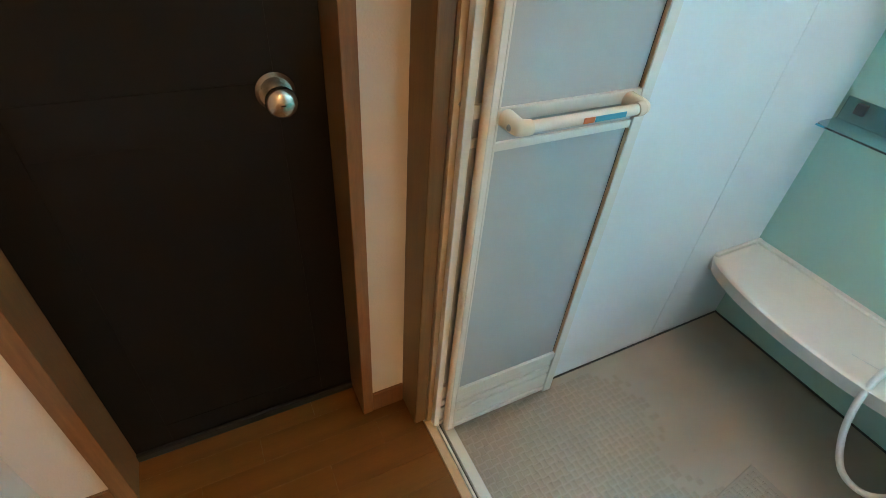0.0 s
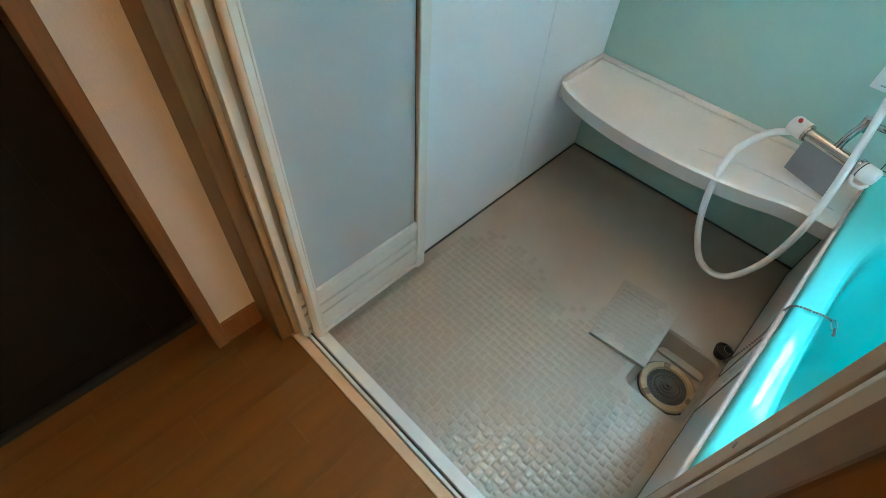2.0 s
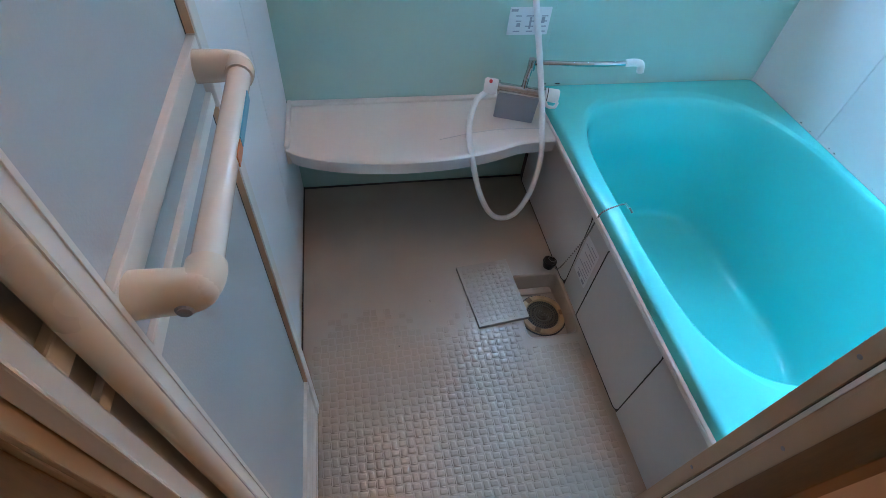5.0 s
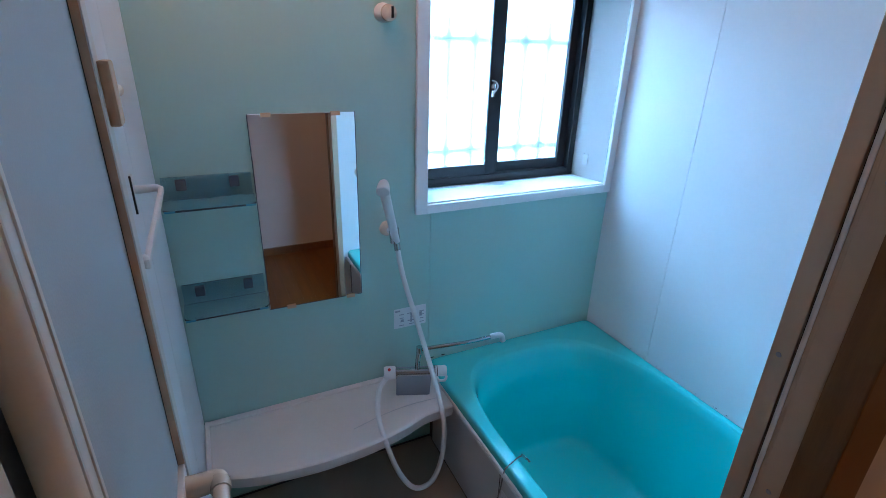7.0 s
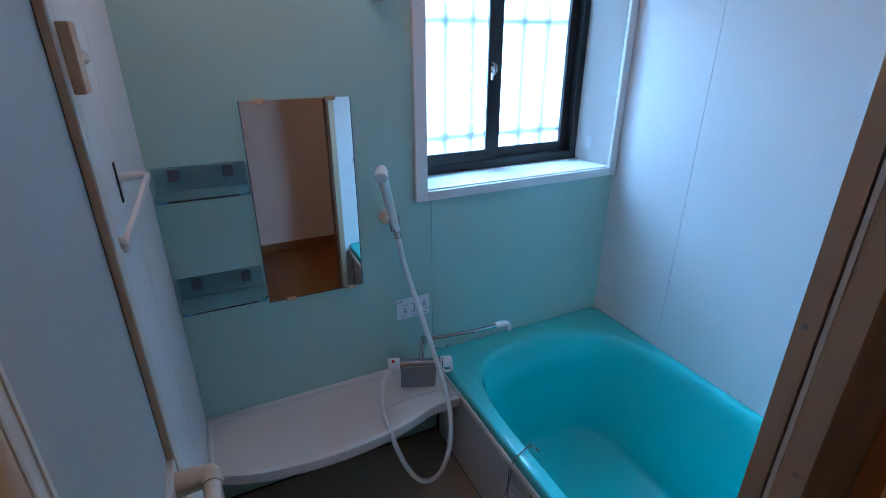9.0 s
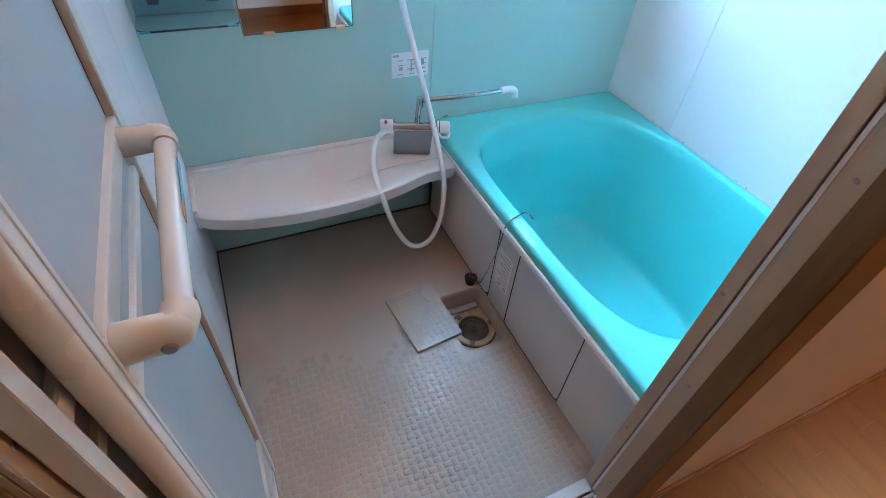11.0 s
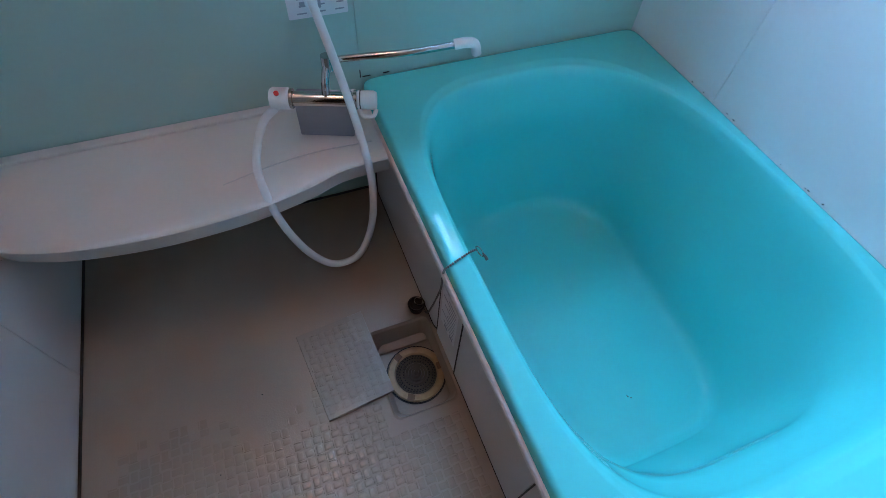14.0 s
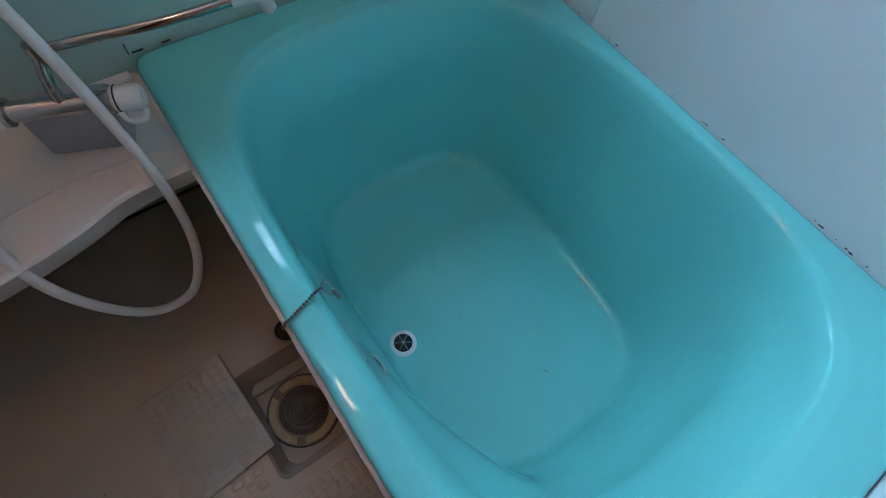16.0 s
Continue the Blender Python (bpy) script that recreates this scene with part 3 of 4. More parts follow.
for x, y, a, n in ((0.370, 0.353, 0.3, 0.007), (0.366, 0.346, 1.4, 0.004)):
    crumb = rod((x, y, -0.1170), (x + n * math.cos(a), y + n * math.sin(a), -0.1165), 0.0012, 0.0007, 6)
    solo("crumb", crumb, M_SEAM, "dark crumb of dirt in the aqua tub", "crumb", "crumbs in the tub")

for x, y, a, n in ((0.43, 1.24, 0.3, 0.005), (0.52, 1.33, 1.4, 0.003), (0.27, 1.36, 2.0, 0.003), (0.66, 1.22, 0.8, 0.004)):
    crumb = rod((x, y, 0.0010), (x + n * math.cos(a), y + n * math.sin(a), 0.0012), 0.0012, 0.0007, 6)
    solo("crumb", crumb, M_SEAM, "dark crumb of dirt on the shower floor", "crumb", "crumbs on the shower floor")

# plug with its ball chain
plug = thing("bath_plug", (0.754, 0.815, 0.0), "black rubber bath plug on ball chain on shower floor", "bath plug")
part("stopper", lathe([(0.0, 0.0), (0.017, 0.0), (0.0215, 0.020), (0.0225, 0.026), (0.019, 0.028), (0.016, 0.0245), (0.0, 0.0245)], (0.750, 0.813, 0.001), n=28), M_BLACK, plug, smooth=True)
part("pull_ring", tube([Vector((0.754 + 0.011 * math.cos(a), 0.806 + 0.011 * math.sin(a), 0.030 + 0.003 * math.sin(a))) for a in [k * 0.33 for k in range(20)]], 0.0011, 6), M_CHROME, plug)
path = spline([(0.746, 0.797, 0.030), (0.728, 0.796, 0.012), (0.705, 0.795, 0.06), (0.655, 0.796, 0.24), (0.632, 0.805, 0.332), (0.623, 0.8065, 0.375), (0.618, 0.797, 0.3945),
               (0.627, 0.768, 0.3955), (0.633, 0.752, 0.3935), (0.637, 0.740, 0.389)], 14)
beads, last = bmesh.new(), None
for q in path:
    if last is None or (q - last).length > 0.0048:
        bmesh.ops.create_icosphere(beads, subdivisions=1, radius=0.0028, matrix=Matrix.Translation(q))
        last = q
part("ball_chain", beads, M_CHAIN, plug, smooth=True)
part("end_ring", tube([Vector((0.633 + 0.012 * math.cos(a), 0.732 + 0.007 * math.sin(a), 0.386 + 0.006 * math.sin(a))) for a in [k * 0.33 for k in range(20)]], 0.0013, 6), M_CHROME, plug)
part("chain_clasp", tube(spline([(0.627, 0.729, 0.387), (0.621, 0.726, 0.383), (0.614, 0.724, 0.379)], 6), lambda t: 0.0018 + 0.0016 * t, 10), M_CHAIN, plug, "small chrome chain clasp", True)

# ---- floor drain and its lifted cover ----
drain = thing("floor_drain", (0.612, 0.855, RZ), "grimy floor drain with tan ring and dark basket", "floor drain")
DC = (0.606, 0.864, RZ + 0.001)
part("drain_ring", lathe([(0.072, 0.0), (0.072, 0.006), (0.069, 0.009), (0.056, 0.009), (0.053, 0.006), (0.051, -0.003)], DC, n=40), M_BRASS, drain, smooth=True)
part("basket", lathe([(r * 1.12, h) for r, h in ((0.0475, -0.001), (0.0460, 0.004), (0.036, 0.0015), (0.032, 0.004), (0.026, 0.003), (0.0245, 0.0065), (0.019, 0.0055), (0.0175, 0.010), (0.0125, 0.009), (0.011, 0.0145), (0.006, 0.0145), (0.0045, 0.019), (0.0, 0.0195))], DC, n=36), M_GRATE, drain, smooth=True)
slots = bmesh.new()
for r, n, h in ((0.047, 40, 0.0042), (0.042, 36, 0.0033), (0.033, 28, 0.0045)):
    for k in range(n):
        a = 2 * math.pi * (k + 0.5 * (n == 36)) / n
        bmesh.ops.create_cube(slots, size=1, matrix=Matrix.Translation((DC[0] + r * math.cos(a), DC[1] + r * math.sin(a), DC[2] + h)) @ Matrix.Rotation(a, 4, "Z") @ Matrix.Diagonal((0.0026, 0.0036, 0.0016, 1)))
part("perforation", slots, M_BLACK, drain)
for a in (0.5, 2.6, 4.7):
    c = Vector((DC[0] + 0.0625 * math.cos(a), DC[1] + 0.0625 * math.sin(a), DC[2] + 0.0085))
    lug = bmesh.new()
    bmesh.ops.create_cube(lug, size=1, matrix=Matrix.Translation(c) @ Matrix.Rotation(a, 4, "Z") @ Matrix.Diagonal((0.0155, 0.018, 0.003, 1)))
    part("lug", lug, M_LUG, drain, "darker brown lug of the ring")
# flat dark ring, stands in for the shadow round the drain ring
part("outer_gap", lathe([(0.0765, 0.0), (0.0765, 0.0012), (0.070, 0.0012)], DC, n=40), M_SEAM, drain, "dark ring for the shadow round the drain ring")
structure("recess_step", boxes((0.684, 0.711, 0.806, 0.941, RZ, RZ + 0.010), bevel=0.006), M_FLOOR, "moulded step inside the drain recess", "floor")
cover_bm = outline_slab([(0.546, 1.093), (0.562, 0.935), (0.787, 0.951), (0.772, 1.120)], "z", 0.0, 0.011, 0.002)
cover = solo("drain_cover", cover_bm, M_LID, "grey plastic drain cover lying lifted beside the drain", "drain cover")

weave("relief", cover, lambda x, y, rnd: 1.0, 0.577, 0.953, 11, 8, 0.0185, radians(5.0), 0.0110, 0.0009, M_LID)

# ---- counter ----
counter = thing("bath_counter", (1.1, 1.2, 0.29), "off-white moulded bath counter with bowed front edge", "counter")


def counter_body():
    front = spline([(0.974, 1.597, 0), (0.945, 1.555, 0), (0.912, 1.455, 0), (0.893, 1.32, 0), (0.892, 1.20, 0), (0.901, 1.10, 0), (0.923, 0.995, 0), (0.950, 0.91, 0), (0.954, 0.806, 0)], 5)
    def row(inset, z, back):
        f = [Vector((p.x + inset, p.y, z)) for p in front]
        return f + [Vector((back, front[-1].y, z)), Vector((back, front[0].y, z))]
    rings = [row(0.075, 0.290, X1 - 0.001), row(0.024, 0.295, X1 - 0.001), row(0.013, 0.302, X1 - 0.001), row(0.002, 0.343, X1 - 0.001), row(0.0, 0.349, X1 - 0.001), row(0.004, 0.3535, X1 - 0.001), row(0.011, 0.355, X1 - 0.001), row(0.03, 0.3535, X1 - 0.03)]
    bm = loft(rings)
    bm.faces.new([v for v in bm.verts if abs(v.co.z - 0.290) < 1e-6])
    return bm


part("body", counter_body(), M_COUNTER, counter, smooth=True)
part("back_lip", boxes((1.176, X1 - 0.0015, 0.815, 1.597, 0.354, 0.364), bevel=0.004), M_COUNTER, counter)
part("end_cap", boxes((0.975, X1 - 0.002, 1.585, 1.598, 0.30, 0.366), bevel=0.004), M_COUNTER, counter)
part("groove", tube(spline([(0.985, 1.16, 0.3535), (1.01, 1.05, 0.3540), (1.02, 0.95, 0.3545), (1.015, 0.83, 0.3545)], 8), 0.0016, 6), M_APRON, counter)
part("bracket", boxes((1.15, X1 - 0.002, 0.822, 0.835, 0.20, 0.289), bevel=0.002), M_COUNTER, counter)

# ---- tap, hose and shower ----
tap = thing("bath_tap", (1.08, 0.91, 0.36), "chrome thermostatic bath tap with white knobs and swivel spout", "tap")
plan = ((1.084, 0.975, 0.010), (1.041, 0.862, 0.014), (1.082, 0.848, 0.0), (1.124, 0.960, 0.0))
block = loft([[Vector((x - lean * k, y, z)) for x, y, lean in plan] for z, k in ((0.354, 0.0), (0.450, 1.0))])
block.faces.new([v for v in block.verts if v.co.z < 0.36])
bmesh.ops.bevel(block, geom=list(block.edges), offset=0.002, segments=2, affect="EDGES")
part("housing", block, M_GREYP, tap, "matt grey sloping tap housing")
barrel = part("body", rod((1.085, 0.975, 0.466), (1.085, 0.842, 0.466), 0.0150), M_CHROME, tap, smooth=True)


def knob(y0, y1, name, r=0.0225):
    d = 1 if y1 > y0 else -1
    k = part(name, lathe([(0.0, 0.0), (r - 0.0035, 0.0), (r - 0.0005, 0.003), (r, abs(y1 - y0) - 0.006), (r - 0.0035, abs(y1 - y0)), (0.0, abs(y1 - y0))], (1.085, y0, 0.466), (0, d, 0), 28), M_WHITE, tap, "white plastic tap knob", True)
    part("ring", lathe([(0.0, 0.0), (0.0205, 0.0), (0.0205, 0.006), (0.0, 0.006)], (1.085, y0 - d * 0.006, 0.466), (0, d, 0), 28), M_CHROME, k, smooth=True)
    return k


k1 = knob(0.978, 1.018, "temperature_knob")
part("red_button", rod((1.073, 1.0, 0.4865), (1.070, 1.0, 0.4905), 0.005, n=16), M_RED, k1)
k2 = knob(0.840, 0.799, "flow_knob", 0.0195)
part("lever", tube(spline([(1.071, 0.836, 0.453), (1.061, 0.828, 0.445), (1.060, 0.816, 0.443), (1.062, 0.805, 0.445), (1.072, 0.800, 0.454)], 7), 0.0046, 12), M_WHITE, k2, "white looped lever", True)
part("print", lathe([(0.0198, 0.0), (0.0198, 0.0022)], (1.085, 0.834, 0.466), (0, -1, 0), 28), M_SEAM, k2, "dark scale line round the knob")
# the tap stands turned out from the wall
turned = Matrix.Translation((1.085, 1.018, 0)) @ Matrix.Rotation(radians(-19.5), 4, "Z") @ Matrix.Translation((-1.085, -1.018, 0))
for piece in (barrel, k1, k2, *k1.children, *k2.children):
    piece.data.transform(turned)
part("riser", tube(spline([(1.046, 0.910, 0.474), (1.049, 0.907, 0.505), (1.056, 0.900, 0.530), (1.060, 0.894, 0.543)], 6), 0.0085, 14), M_CHROME, tap, smooth=True)
part("collar", rod((1.060, 0.896, 0.526), (1.060, 0.896, 0.557), 0.0112), M_CHROME, tap, smooth=True)
part("spout", tube(spline([(1.060, 0.898, 0.546), (1.042, 0.84, 0.554), (1.008, 0.74, 0.567), (0.990, 0.642, 0.578)], 6), 0.0070, 14), M_CHROME, tap, smooth=True)
part("nozzle", tube(spline([(0.991, 0.652, 0.578), (0.985, 0.628, 0.582), (0.982, 0.612, 0.577), (0.980, 0.606, 0.556)], 6), 0.0102, 16), M_WHITE, tap, "white spout nozzle", True)

hose = thing("shower_hose", (1.1, 1.0, 0.1), "white ribbed shower hose hanging in a loop", "shower hose")
hose_pts = spline([(1.075, 1.012, 0.450), (1.045, 1.050, 0.435), (0.962, 1.082, 0.402), (0.902, 1.074, 0.325), (0.880, 1.045, 0.224), (0.874, 1.002, 0.142), (0.876, 0.958, 0.114), (0.880, 0.913, 0.132),
                   (0.898, 0.875, 0.205), (0.925, 0.858, 0.305), (0.965, 0.861, 0.40), (1.022, 0.879, 0.53), (1.075, 0.908, 0.68), (1.112, 0.935, 0.81), (1.130, 0.950, 0.915)], 16)
part("tube", tube(hose_pts, 0.0085, 14), M_HOSE, hose, smooth=True)
part("nut", rod((1.1285, 0.9485, 0.905), (1.132, 0.953, 0.938), 0.0105), M_CHROME, hose, "chrome hose nut", True)

holder = thing("shower_holder", (1.19, 0.957, 0.950), "white wall shower holder with chrome clip", "shower holder", "shower holders on the wall")
part("rosette", lathe([(0.026, 0.0), (0.026, 0.006), (0.020, 0.016), (0.012, 0.022), (0.0, 0.022)], (X1 - 0.0005, 0.960, 0.958), (-1, 0, 0), 28), M_IVORY, holder, smooth=True)
part("clip", rod((1.137, 0.954, 0.931), (1.130, 0.960, 0.978), 0.017, 0.0165), M_CHROME, holder, smooth=True)
part("stem", rod((1.183, 0.960, 0.958), (1.140, 0.958, 0.955), 0.009, n=16), M_WHITE, holder, smooth=True)
upper = thing("shower_holder", (1.19, 0.962, 1.606), "white round shower holder high on the mint wall", "shower holder", "shower holders on the wall")
part("rosette", lathe([(0.026, 0.0), (0.026, 0.008), (0.023, 0.020), (0.016, 0.030), (0.0, 0.032)], (X1 - 0.0005, 0.962, 1.606), (-1, 0, 0), 28), M_WHITE, upper, smooth=True)
part("clip", lathe([(0.0, 0.0), (0.018, 0.001), (0.0225, 0.008), (0.0215, 0.018), (0.015, 0.024), (0.0, 0.026)], (1.172, 0.956, 1.605), (-1, 0.1, -0.05), 24), M_IVORY, upper, smooth=True)
part("slot", boxes((1.1435, 1.160, 0.9475, 0.9545, 1.591, 1.621), bevel=0.002), M_BLACK, upper)

head = thing("hand_shower", (1.13, 0.97, 0.96), "white hand shower hanging in its wall holder", "hand shower")
axis_a, axis_b = Vector((1.131, 0.952, 0.933)), Vector((1.093, 1.004, 1.122))
part("handle", tube([axis_a.lerp(axis_b, k / 12) for k in range(13)], lambda t: 0.0125 + 0.003 * t, 16), M_WHITE, head, smooth=True)
way = Vector((-0.80, 0.35, -0.42)).normalized()
part("rose", lathe([(0.0, -0.024), (0.013, -0.022), (0.0175, -0.010), (0.020, 0.010), (0.0205, 0.020), (0.018, 0.023), (0.0, 0.0235)], axis_b + Vector((-0.002, 0.002, 0.008)), way, 28), M_WHITE, head, smooth=True)

# ---- label, mirror, shelves, towel bar ----
sign = thing("wall_label", (X1, 0.88, 0.57), "white printed instruction label on mint wall", "label")
sheet = part("sheet", outline_slab(round_rect(0.812, 0.938, 0.558, 0.639, (0.003,) * 4), "x", X1 - 0.0012, X1 - 0.0004), M_LABEL, sign)


def print_bar(y0, y1, z0, z1):
    part("print", boxes((X1 - 0.0018, X1 - 0.0013, y0, y1, z0, z1)), M_INK, sheet)


print_bar(0.914, 0.934, 0.626, 0.633)
for k in range(4):
    for c in range(3):
        y = 0.820 + 0.040 * c
        print_bar(y, y + rl.uniform(0.012, 0.028), 0.567 + 0.015 * k, 0.570 + 0.015 * k)
for bar in ((0.868, 0.874, 0.576, 0.611), (0.901, 0.912, 0.583, 0.593), (0.828, 0.838, 0.593, 0.611)):
    print_bar(*bar)

mirror = thing("wall_mirror", (X1, 1.20, 0.738), "frameless rectangular wall mirror with small clips", "mirror")
part("glass", boxes((X1 - 0.0065, X1 - 0.001, 1.056, 1.355, 0.735, 1.338), bevel=0.0012, seg=1), M_MIRROR, mirror)
part("edge", boxes((X1 - 0.0058, X1 - 0.0012, 1.0545, 1.0560, 0.735, 1.338), (X1 - 0.0058, X1 - 0.0012, 1.355, 1.3565, 0.735, 1.338), (X1 - 0.0058, X1 - 0.0012, 1.0545, 1.3565, 0.7335, 0.735)), M_GREY_MOUNT, mirror, "dark mirror edge")
for y, z in ((1.307, 1.334), (1.114, 1.334), (1.289, 0.733), (1.094, 0.733)):
    part("clip", boxes((X1 - 0.011, X1 - 0.001, y - 0.014, y + 0.014, z - 0.005, z + 0.007), bevel=0.002), M_TAN, mirror)


def shelf(z):
    s = thing("corner_shelf", (1.15, 1.48, z), "clear pale blue acrylic shelf on grey wall mounts", "shelf", "acrylic shelves beside the mirror")
    y0, y1 = 1.361, 1.590
    part("tray", outline_slab(round_rect(1.094, X1 - 0.002, y0, y1, (0.028, 0.004, 0.004, 0.028)), "z", z, z + 0.005, 0.001), M_ACRYL, s)
    part("back", boxes((X1 - 0.007, X1 - 0.002, y0 + 0.002, y1 - 0.002, z + 0.005, z + 0.068), bevel=0.001), M_ACRYL, s)
    for y in (1.409, 1.541):
        part("mount", boxes((X1 - 0.022, X1 - 0.0075, y - 0.013, y + 0.013, z + 0.033, z + 0.063), bevel=0.003), M_GREY_MOUNT, s)
    for y in (y0 + 0.006, y1 - 0.030):
        part("edge_tip", boxes((1.0925, 1.0950, y, y + 0.024, z, z + 0.005)), M_BLUEST, s, "dark blue shelf edge")


shelf(0.796)
shelf(1.113)

rail = thing("towel_bar", (0.6, Y1, 1.24), "white towel bar on slim wall brackets", "towel bar")
for x in (0.42, 0.775):
    part("bracket", outline_slab(round_rect(x - 0.010, x + 0.010, 1.218, 1.290, (0.004,) * 4), "y", Y1 - 0.005, Y1 - 0.0005, 0.001), M_WHITE, rail)
    part("bracket_edge", boxes((x - 0.0115, x - 0.0100, Y1 - 0.004, Y1 - 0.0006, 1.218, 1.290)), M_SEAM, rail, "dark line at the bracket edge")
    part("arm", tube(spline([(x, Y1 - 0.005, 1.262), (x, 1.575, 1.262), (x, 1.559, 1.262), (x, 1.553, 1.257)], 5), lambda t: 0.0085 - 0.0025 * t, 12), M_WHITE, rail, "", True)
part("bar", boxes((0.41, 0.785, 1.549, 1.557, 1.250, 1.264), bevel=0.0035), M_WHITE, rail)

# ---- ceiling hatch and lamp ----
hatch = thing("ceiling_hatch", (1.02, 0.16, ZC), "pale ceiling access panel ajar over dark gap", "ceiling hatch")
part("opening", boxes((0.872, 1.185, 0.002, 0.318, ZC - 0.003, ZC - 0.0005)), M_BLACK, hatch, "dark gap around the hatch")
part("panel", boxes((0.893, 1.178, 0.004, 0.300, ZC - 0.020, ZC - 0.009), bevel=0.002), M_CEIL, hatch)
part("catch", boxes((1.160, 1.172, 0.15, 0.19, ZC - 0.023, ZC - 0.020), bevel=0.001), M_GREYP, hatch)
for x, y in ((0.95, 0.02), (1.10, 0.25)):
    part("hanger", boxes((x, x + 0.02, y, y + 0.02, ZC - 0.009, ZC - 0.003)), M_BLACK, hatch)
LX, LY = 0.855, 1.237
light = thing("bathroom_lamp", (LX, LY, ZC), "lit warm opal globe lamp at bathroom ceiling", "ceiling lamp")
part("globe", lathe([(0.062, 0.026)] + [(0.080 * math.sin(a), 0.078 - 0.078 * math.cos(a)) for a in [0.80 + 0.117 * k for k in range(20)]] + [(0.0, 0.156)], (LX, LY, ZC), (0, 0, -1), 32), M_LAMP, light, smooth=True)
part("base", lathe([(0.078, 0.0005), (0.078, 0.018), (0.066, 0.027), (0.0, 0.027)], (LX, LY, ZC), (0, 0, -1), 32), M_WHITE, light, smooth=True)

# ---- folding door ----
frame_thing = thing("door_1", (0.0, 1.22, HF), "beige aluminium bathroom door frame in dark wood casing", "door frame", kind="structure")
for inner, s in ((JR, 1), (JL, -1)):
    def strip(name, x0, x1, d0, d1, material, label="", bevel=0.0012):
        """An upright strip of the jamb between two depths from its face."""
        ya, yb = sorted((inner + s * d0, inner + s * d1))
        return part(name, boxes((x0, x1, ya, yb, HF - 0.002, DT - 0.001), bevel=bevel), material, frame_thing, label)
    strip("jamb", -0.033, 0.033, -0.030, -0.006, M_ALU)
    strip("stop", 0.0078, 0.033, -0.006, 0.0, M_ALU)
    strip("bead", -0.033, -0.006, -0.006, -0.0005, M_ALU)
    strip("gasket", -0.0005, 0.0055, -0.006, -0.0020, M_WHITE, "pale gasket strip", 0.0)
    strip("groove", 0.0058, 0.0076, -0.0062, -0.0050, M_SEAM, "dark groove", 0.0)
    strip("land", -0.0062, -0.0006, -0.0061, -0.0028, M_ALU, "", 0.0)
    for k in range(4):
        z = HF + 0.10 + 0.42 * k
        for x in (-0.020, 0.022):
            part("screw", lathe([(0.0036, 0.0), (0.003, 0.001), (0.0, 0.001)], (x, inner + s * 0.0 - (0.0005 * s if x < 0 else 0), z + (0.19 if x > 0 else 0)), (0, s, 0), 12), M_GREYP, frame_thing)
part("head", boxes((-0.033, 0.033, JR, JL, DT - 0.03, DT), bevel=0.002), M_ALU, frame_thing)
part("threshold", boxes((-0.040, -0.016, JR - 0.01, JL + 0.005, HF - 0.05, HF + 0.005), bevel=0.0015), M_TAN, frame_thing, "worn tan threshold strip")
part("track", boxes((-0.010, -0.003, JR, JL, HF - 0.05, HF - 0.004), (0.004, 0.030, JR, JL, HF - 0.05, HF - 0.005), bevel=0.0015), M_LEAF, frame_thing, "ivory lower door track")
part("track_gap", boxes((-0.0165, 0.0045, JR + 0.001, JL - 0.001, HF - 0.05, HF - 0.018)), M_SEAM, frame_thing, "dark track groove")
part("skirt", boxes((0.018, 0.033, 0.795, Y1 - 0.001, 0.0, HF - 0.008)), M_APRON, frame_thing, "upstand under the threshold")
part("casing", boxes((-0.074, -0.0335, 0.760, JR + 0.004, HF, DT + 0.075), bevel=0.003), M_CASING, frame_thing, "dark wood casing")
part("casing", boxes((-0.066, -0.0335, JL + 0.010, 1.6995, HF, DT + 0.075), bevel=0.003), M_CASING, frame_thing, "dark wood casing")
part("casing_head", boxes((-0.074, -0.0335, JR + 0.004, JL + 0.006, DT + 0.0005, DT + 0.075), bevel=0.003), M_CASING, frame_thing, "dark wood casing")

door = thing("folding_door", (0.18, 1.55, HF), "open ivory folding bathroom door with frosted panels", "folding door")


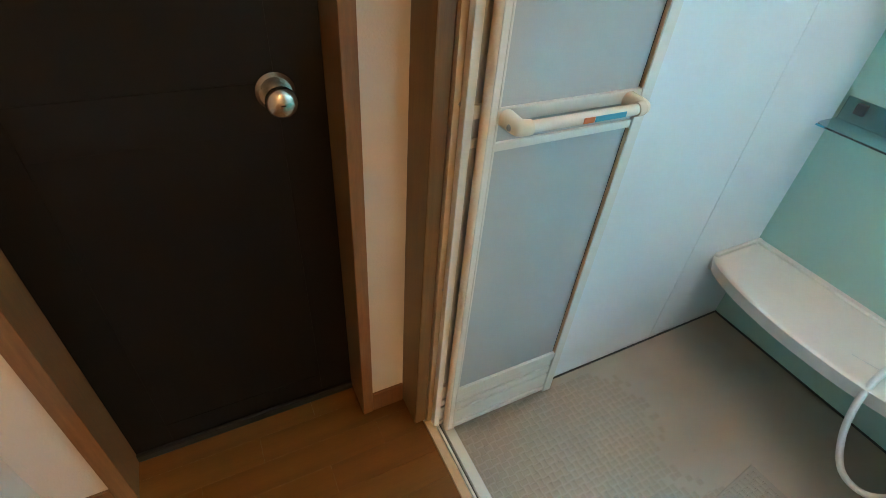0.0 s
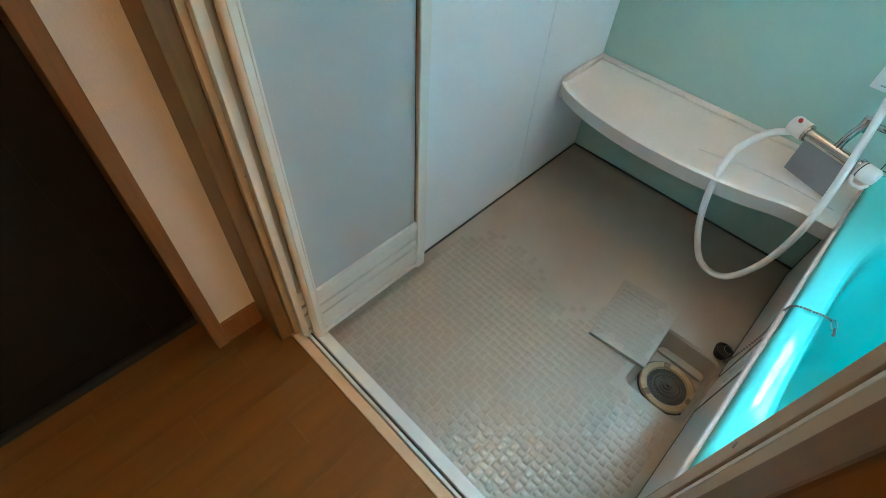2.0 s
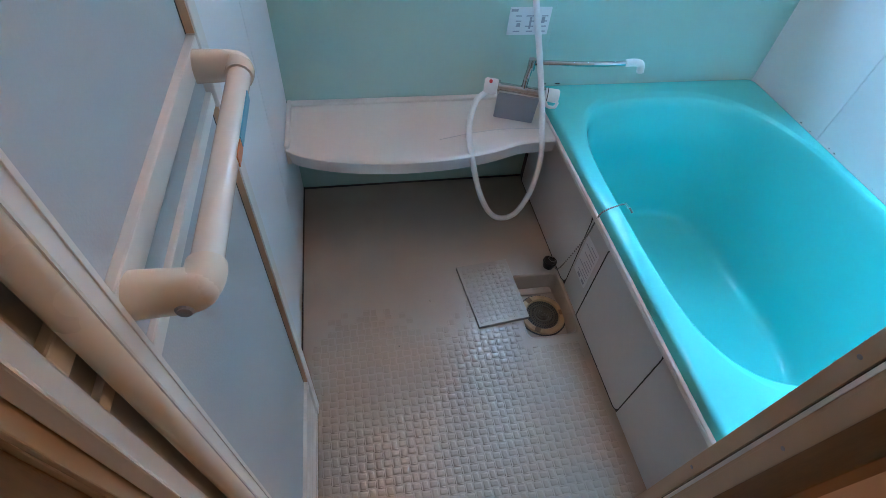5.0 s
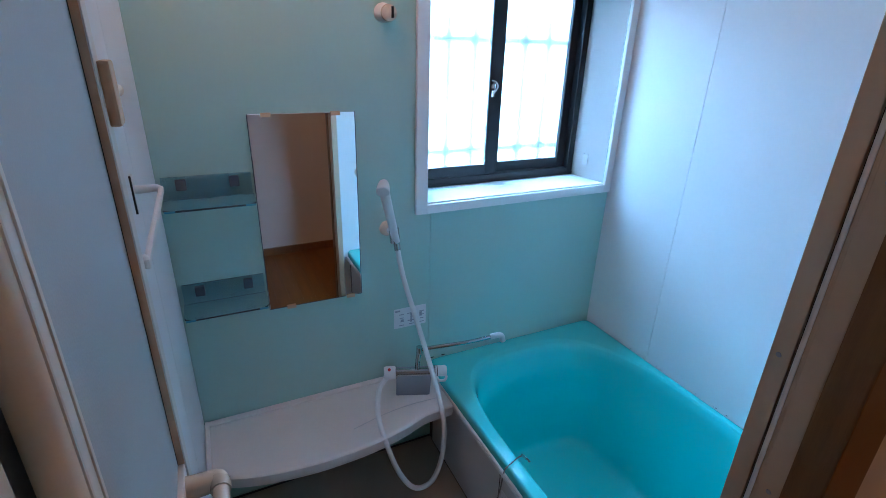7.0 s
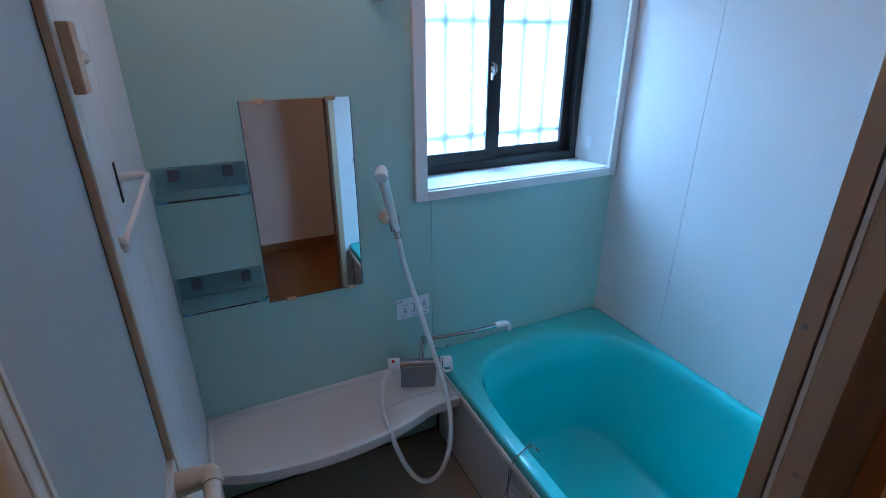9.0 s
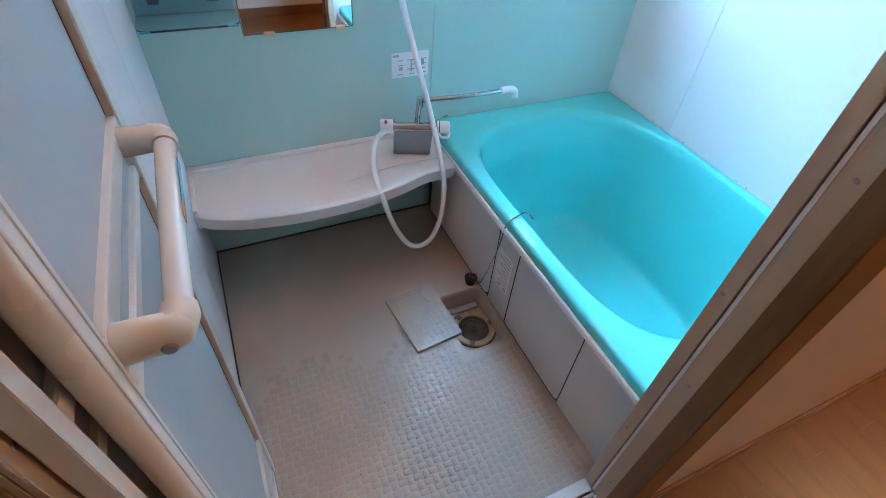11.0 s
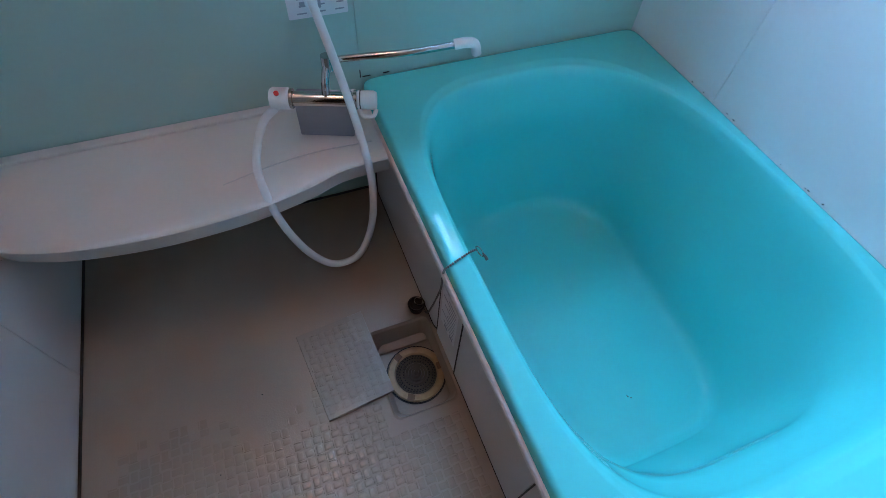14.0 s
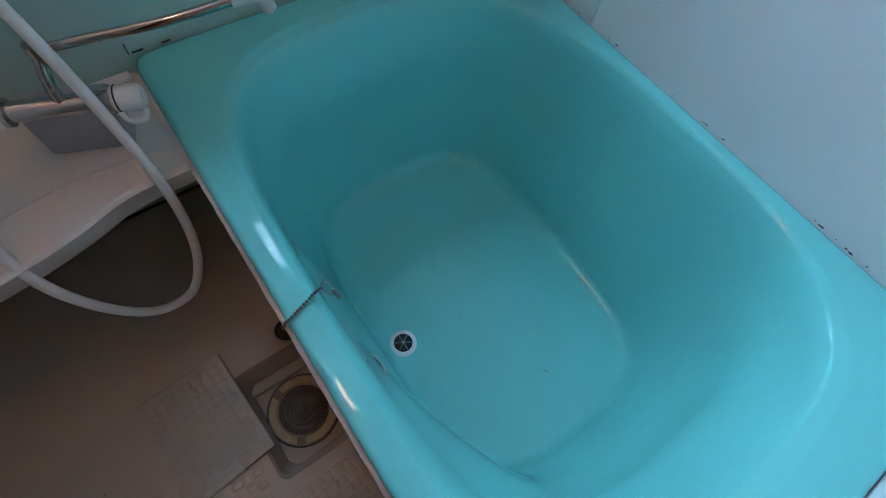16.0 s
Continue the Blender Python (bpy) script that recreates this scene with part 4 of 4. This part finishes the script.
def leaf(yf, x0, x1, thick, rounded):
    """One leaf; its face towards the room at yf."""
    y0, y1, z0, z1 = yf, yf + thick, 0.046, DT - 0.035
    a, b = x0 + 0.025, x1 - 0.027
    body = part("leaf", boxes((x0 + 0.008, a, y0, y1, z0, z1), (b, x1, y0, y1, z0 - 0.006, z1), (a, b, y0 + 0.002, y1 - 0.002, 0.968, 0.992), (a, b, y0 + 0.004, y1 - 0.004, 0.914, 0.930),
                              (a, b, y0 + 0.002, y1 - 0.002, 0.200, 0.226), (a, b, y0 + 0.002, y1 - 0.002, z1 - 0.03, z1), (a, b, y0 + 0.003, y1 - 0.003, z0, z0 + 0.016), bevel=0.002), M_LEAF, door)
    if rounded:
        nose = [Vector((x0 + 0.0100, y0 + 0.0125, z0 + k * (z1 - z0) / 8)) for k in range(9)]
        part("nose", tube(nose, 0.0112, 20), M_IVORY, body, "rounded free edge of the leaf", True)
        part("edge_seal", boxes((a - 0.004, a + 0.0003, y0 - 0.0012, y0 + 0.001, z0, z1), bevel=0.0004), M_LEAF, body, "thin ivory seal lip")
    for za, zb in ((0.226, 0.914), (0.930, 0.968), (0.992, z1 - 0.03)):
        part("panel", boxes((a, b, y0 + 0.010, y1 - 0.004, za, zb)), M_PANEL, body, "frosted grey-white panel")
    for za, zb in ((0.228, 0.912), (0.994, z1 - 0.032)):
        # reveal facing the hall; the hall's warm light is put into its tan
        part("glazing_bead", boxes((b - 0.0022, b - 0.0003, y0 + 0.0018, y0 + 0.0098, za, zb)), M_TAN, body, "stile reveal coloured tan for the warm hall light")
        part("bead_gap", boxes((b - 0.0038, b - 0.0024, y0 + 0.0092, y0 + 0.0098, za, zb)), M_SEAM, body, "dark line beside the bead")
    for za, zb in ((z0 + 0.021, 0.125), (0.132, 0.160), (0.167, 0.195)):
        part("louvre", boxes((a, b, y0 + 0.005, y1 - 0.004, za, zb), bevel=0.003), M_LEAF, body)
    # dark sheet behind the louvres paints the shade in their gaps
    part("louvre_gap", boxes((a, b, y0 + 0.012, y1 - 0.006, z0 + 0.016, 0.200)), M_SEAM, body, "dark backing for the shade between louvres")
    return body


leaf(1.5495, 0.003, 0.366, 0.020, True)
leaf(1.5735, -0.030, 0.362, 0.0180, False)
HZ2, HYC = 0.975, 1.511
grip = part("handle", tube(spline([(0.062, HYC, HZ2), (0.17, HYC, HZ2), (0.292, HYC, HZ2)], 8), 0.0105, 20), M_GRIP, door, "white grip bar with ivory ends", True)
for x, s in ((0.044, -1), (0.310, 1)):
    end = tube(spline([(x, 1.5525, HZ2), (x, 1.535, HZ2), (x, 1.518, HZ2), (x - s * 0.003, HYC + 0.003, HZ2), (x - s * 0.011, HYC, HZ2), (x - s * 0.020, HYC, HZ2)], 6), lambda t: 0.0158 - 0.0030 * t, 20)
    bmesh.ops.create_uvsphere(end, u_segments=20, v_segments=12, radius=0.0140, matrix=Matrix.Translation((x - s * 0.001, HYC + 0.0035, HZ2)))
    part("handle_end", end, M_IVORY, grip, "ivory handle end", True)
part("handle_screw", lathe([(0.0058, 0.0), (0.0045, 0.0016), (0.0, 0.0012)], (0.0285, HYC + 0.008, HZ2), (-1, 0, 0), 14), M_GREYP, grip)
part("sticker", boxes((0.165, 0.188, HYC - 0.0112, HYC - 0.0102, HZ2 - 0.005, HZ2 + 0.005)), M_ORANGE, grip, "orange sticker patch")
part("sticker", boxes((0.190, 0.258, HYC - 0.0112, HYC - 0.0102, HZ2 - 0.005, HZ2 + 0.005)), M_BLUEST, grip, "blue sticker patch")
catch = part("latch", boxes((0.350, 0.380, 1.539, 1.5505, 1.436, 1.500), bevel=0.003), M_TAN, door, "tan plastic door latch")
part("latch_knob", rod((0.374, 1.544, 1.468), (0.402, 1.544, 1.468), 0.005, 0.007, 14), M_IVORY, catch)

# ---- hall: dark door ----
wc = thing("door_2", (-0.48, 1.796, HF), "closed dark walnut door with brown wooden frame", "door", kind="structure")
DY = 1.798
part("jamb", boxes((-0.187, -0.158, 1.689, 1.836, HF, 2.04), bevel=0.002), M_TRIM, wc)
part("jamb", boxes((-0.789, -0.752, 1.689, 1.836, HF, 2.04), bevel=0.002), M_TRIM, wc)
part("head", boxes((-0.752, -0.187, 1.689, 1.836, 2.01, 2.04), bevel=0.002), M_TRIM, wc)
leaf_door = part("leaf", boxes((-0.751, -0.664, DY, DY + 0.034, HF + 0.008, 2.008), (-0.275, -0.188, DY, DY + 0.034, HF + 0.008, 2.008), (-0.664, -0.275, DY, DY + 0.034, HF + 0.008, HF + 0.10),
                               (-0.664, -0.275, DY, DY + 0.034, 0.89, 0.98), (-0.664, -0.275, DY, DY + 0.034, 1.90, 2.008), bevel=0.0012), M_DOOR, wc)
part("field", boxes((-0.664, -0.275, DY + 0.0015, DY + 0.030, HF + 0.10, 0.89), bevel=0.0005), M_DOOR, leaf_door)
part("field", boxes((-0.664, -0.275, DY + 0.0015, DY + 0.030, 0.98, 1.90), bevel=0.0005), M_DOOR, leaf_door)
part("kick_strip", boxes((-0.751, -0.188, DY - 0.012, DY - 0.0005, HF + 0.002, HF + 0.030), bevel=0.005), M_BLACK, leaf_door, "black strip at the door foot")
KX, KZ = -0.277, 0.964
kb = part("door_knob", lathe([(0.0, 0.0700), (0.009, 0.0696), (0.018, 0.0675), (0.0245, 0.0635), (0.0272, 0.056), (0.0262, 0.049), (0.021, 0.040), (0.013, 0.034), (0.012, 0.012), (0.012, 0.0)][::-1], (KX, DY, KZ), (0, -1, 0), 32), M_KNOB, wc, "brushed steel door knob", True)
part("rosette", lathe([(0.034, 0.0), (0.034, 0.005), (0.028, 0.011), (0.012, 0.012)], (KX, DY - 0.0002, KZ), (0, -1, 0), 32), M_KNOB, kb, smooth=True)
part("privacy_slot", boxes((KX - 0.004, KX + 0.004, DY - 0.0706, DY - 0.0690, KZ - 0.0010, KZ + 0.0010)), M_BLACK, kb)

# hall lamp
hall_lamp = thing("hall_lamp", (-0.50, -1.60, HZ), "lit round hall ceiling lamp with warm diffuser", "ceiling lamp")
part("diffuser", lathe([(0.19, 0.02), (0.19, 0.05), (0.16, 0.066), (0.0, 0.07)], (-0.50, -1.60, HZ), (0, 0, -1), 36), M_HALL_LAMP, hall_lamp, smooth=True)
part("base", lathe([(0.20, 0.0), (0.20, 0.02), (0.0, 0.02)], (-0.50, -1.60, HZ), (0, 0, -1), 36), M_WHITE, hall_lamp)

# ---- hall floorboards, one by one ----
hall_floor = thing("floor_hall", (-0.5, 0.0, HF - 0.012), "glossy orange-brown wooden hall floorboards", "floor", kind="structure")
BW = 0.0757


def board(length):
    bm = boxes((0.0001, length - 0.0001, 0.0001, BW - 0.0001, 0.0, 0.012))
    top = [e for e in bm.edges if all(v.co.z > 0.011 for v in e.verts)]
    bmesh.ops.bevel(bm, geom=top, offset=0.0002, segments=1, affect="EDGES")
    me = bpy.data.meshes.new("floorboard")
    bmesh.ops.recalc_face_normals(bm, faces=bm.faces)
    bm.to_mesh(me)
    bm.free()
    me.materials.append(M_WOOD_FLOOR)
    return me


short_board = board(0.4545)
yb, row = HY, 0
while yb < 1.78:
    x, shift = HX - 0.02, (row * 0.303) % 0.909
    x -= shift
    while x < -0.05:
        for me, dx in ((short_board, 0.0), (short_board, 0.4545)):
            a, b = x + dx, x + dx + 0.4545
            if b > HX + 0.01 and a < -0.05:
                ob = new("floorboard", me)
                ob.parent = hall_floor
                a = max(a, HX - 0.005)
                k = (min(b, -0.0405) - a) / 0.4545
                ob.location = (a - hall_floor.location.x, yb - hall_floor.location.y, 0.0)
                ob.scale = (k, 1, 1)
        x += 0.909
    yb, row = yb + BW, row + 1
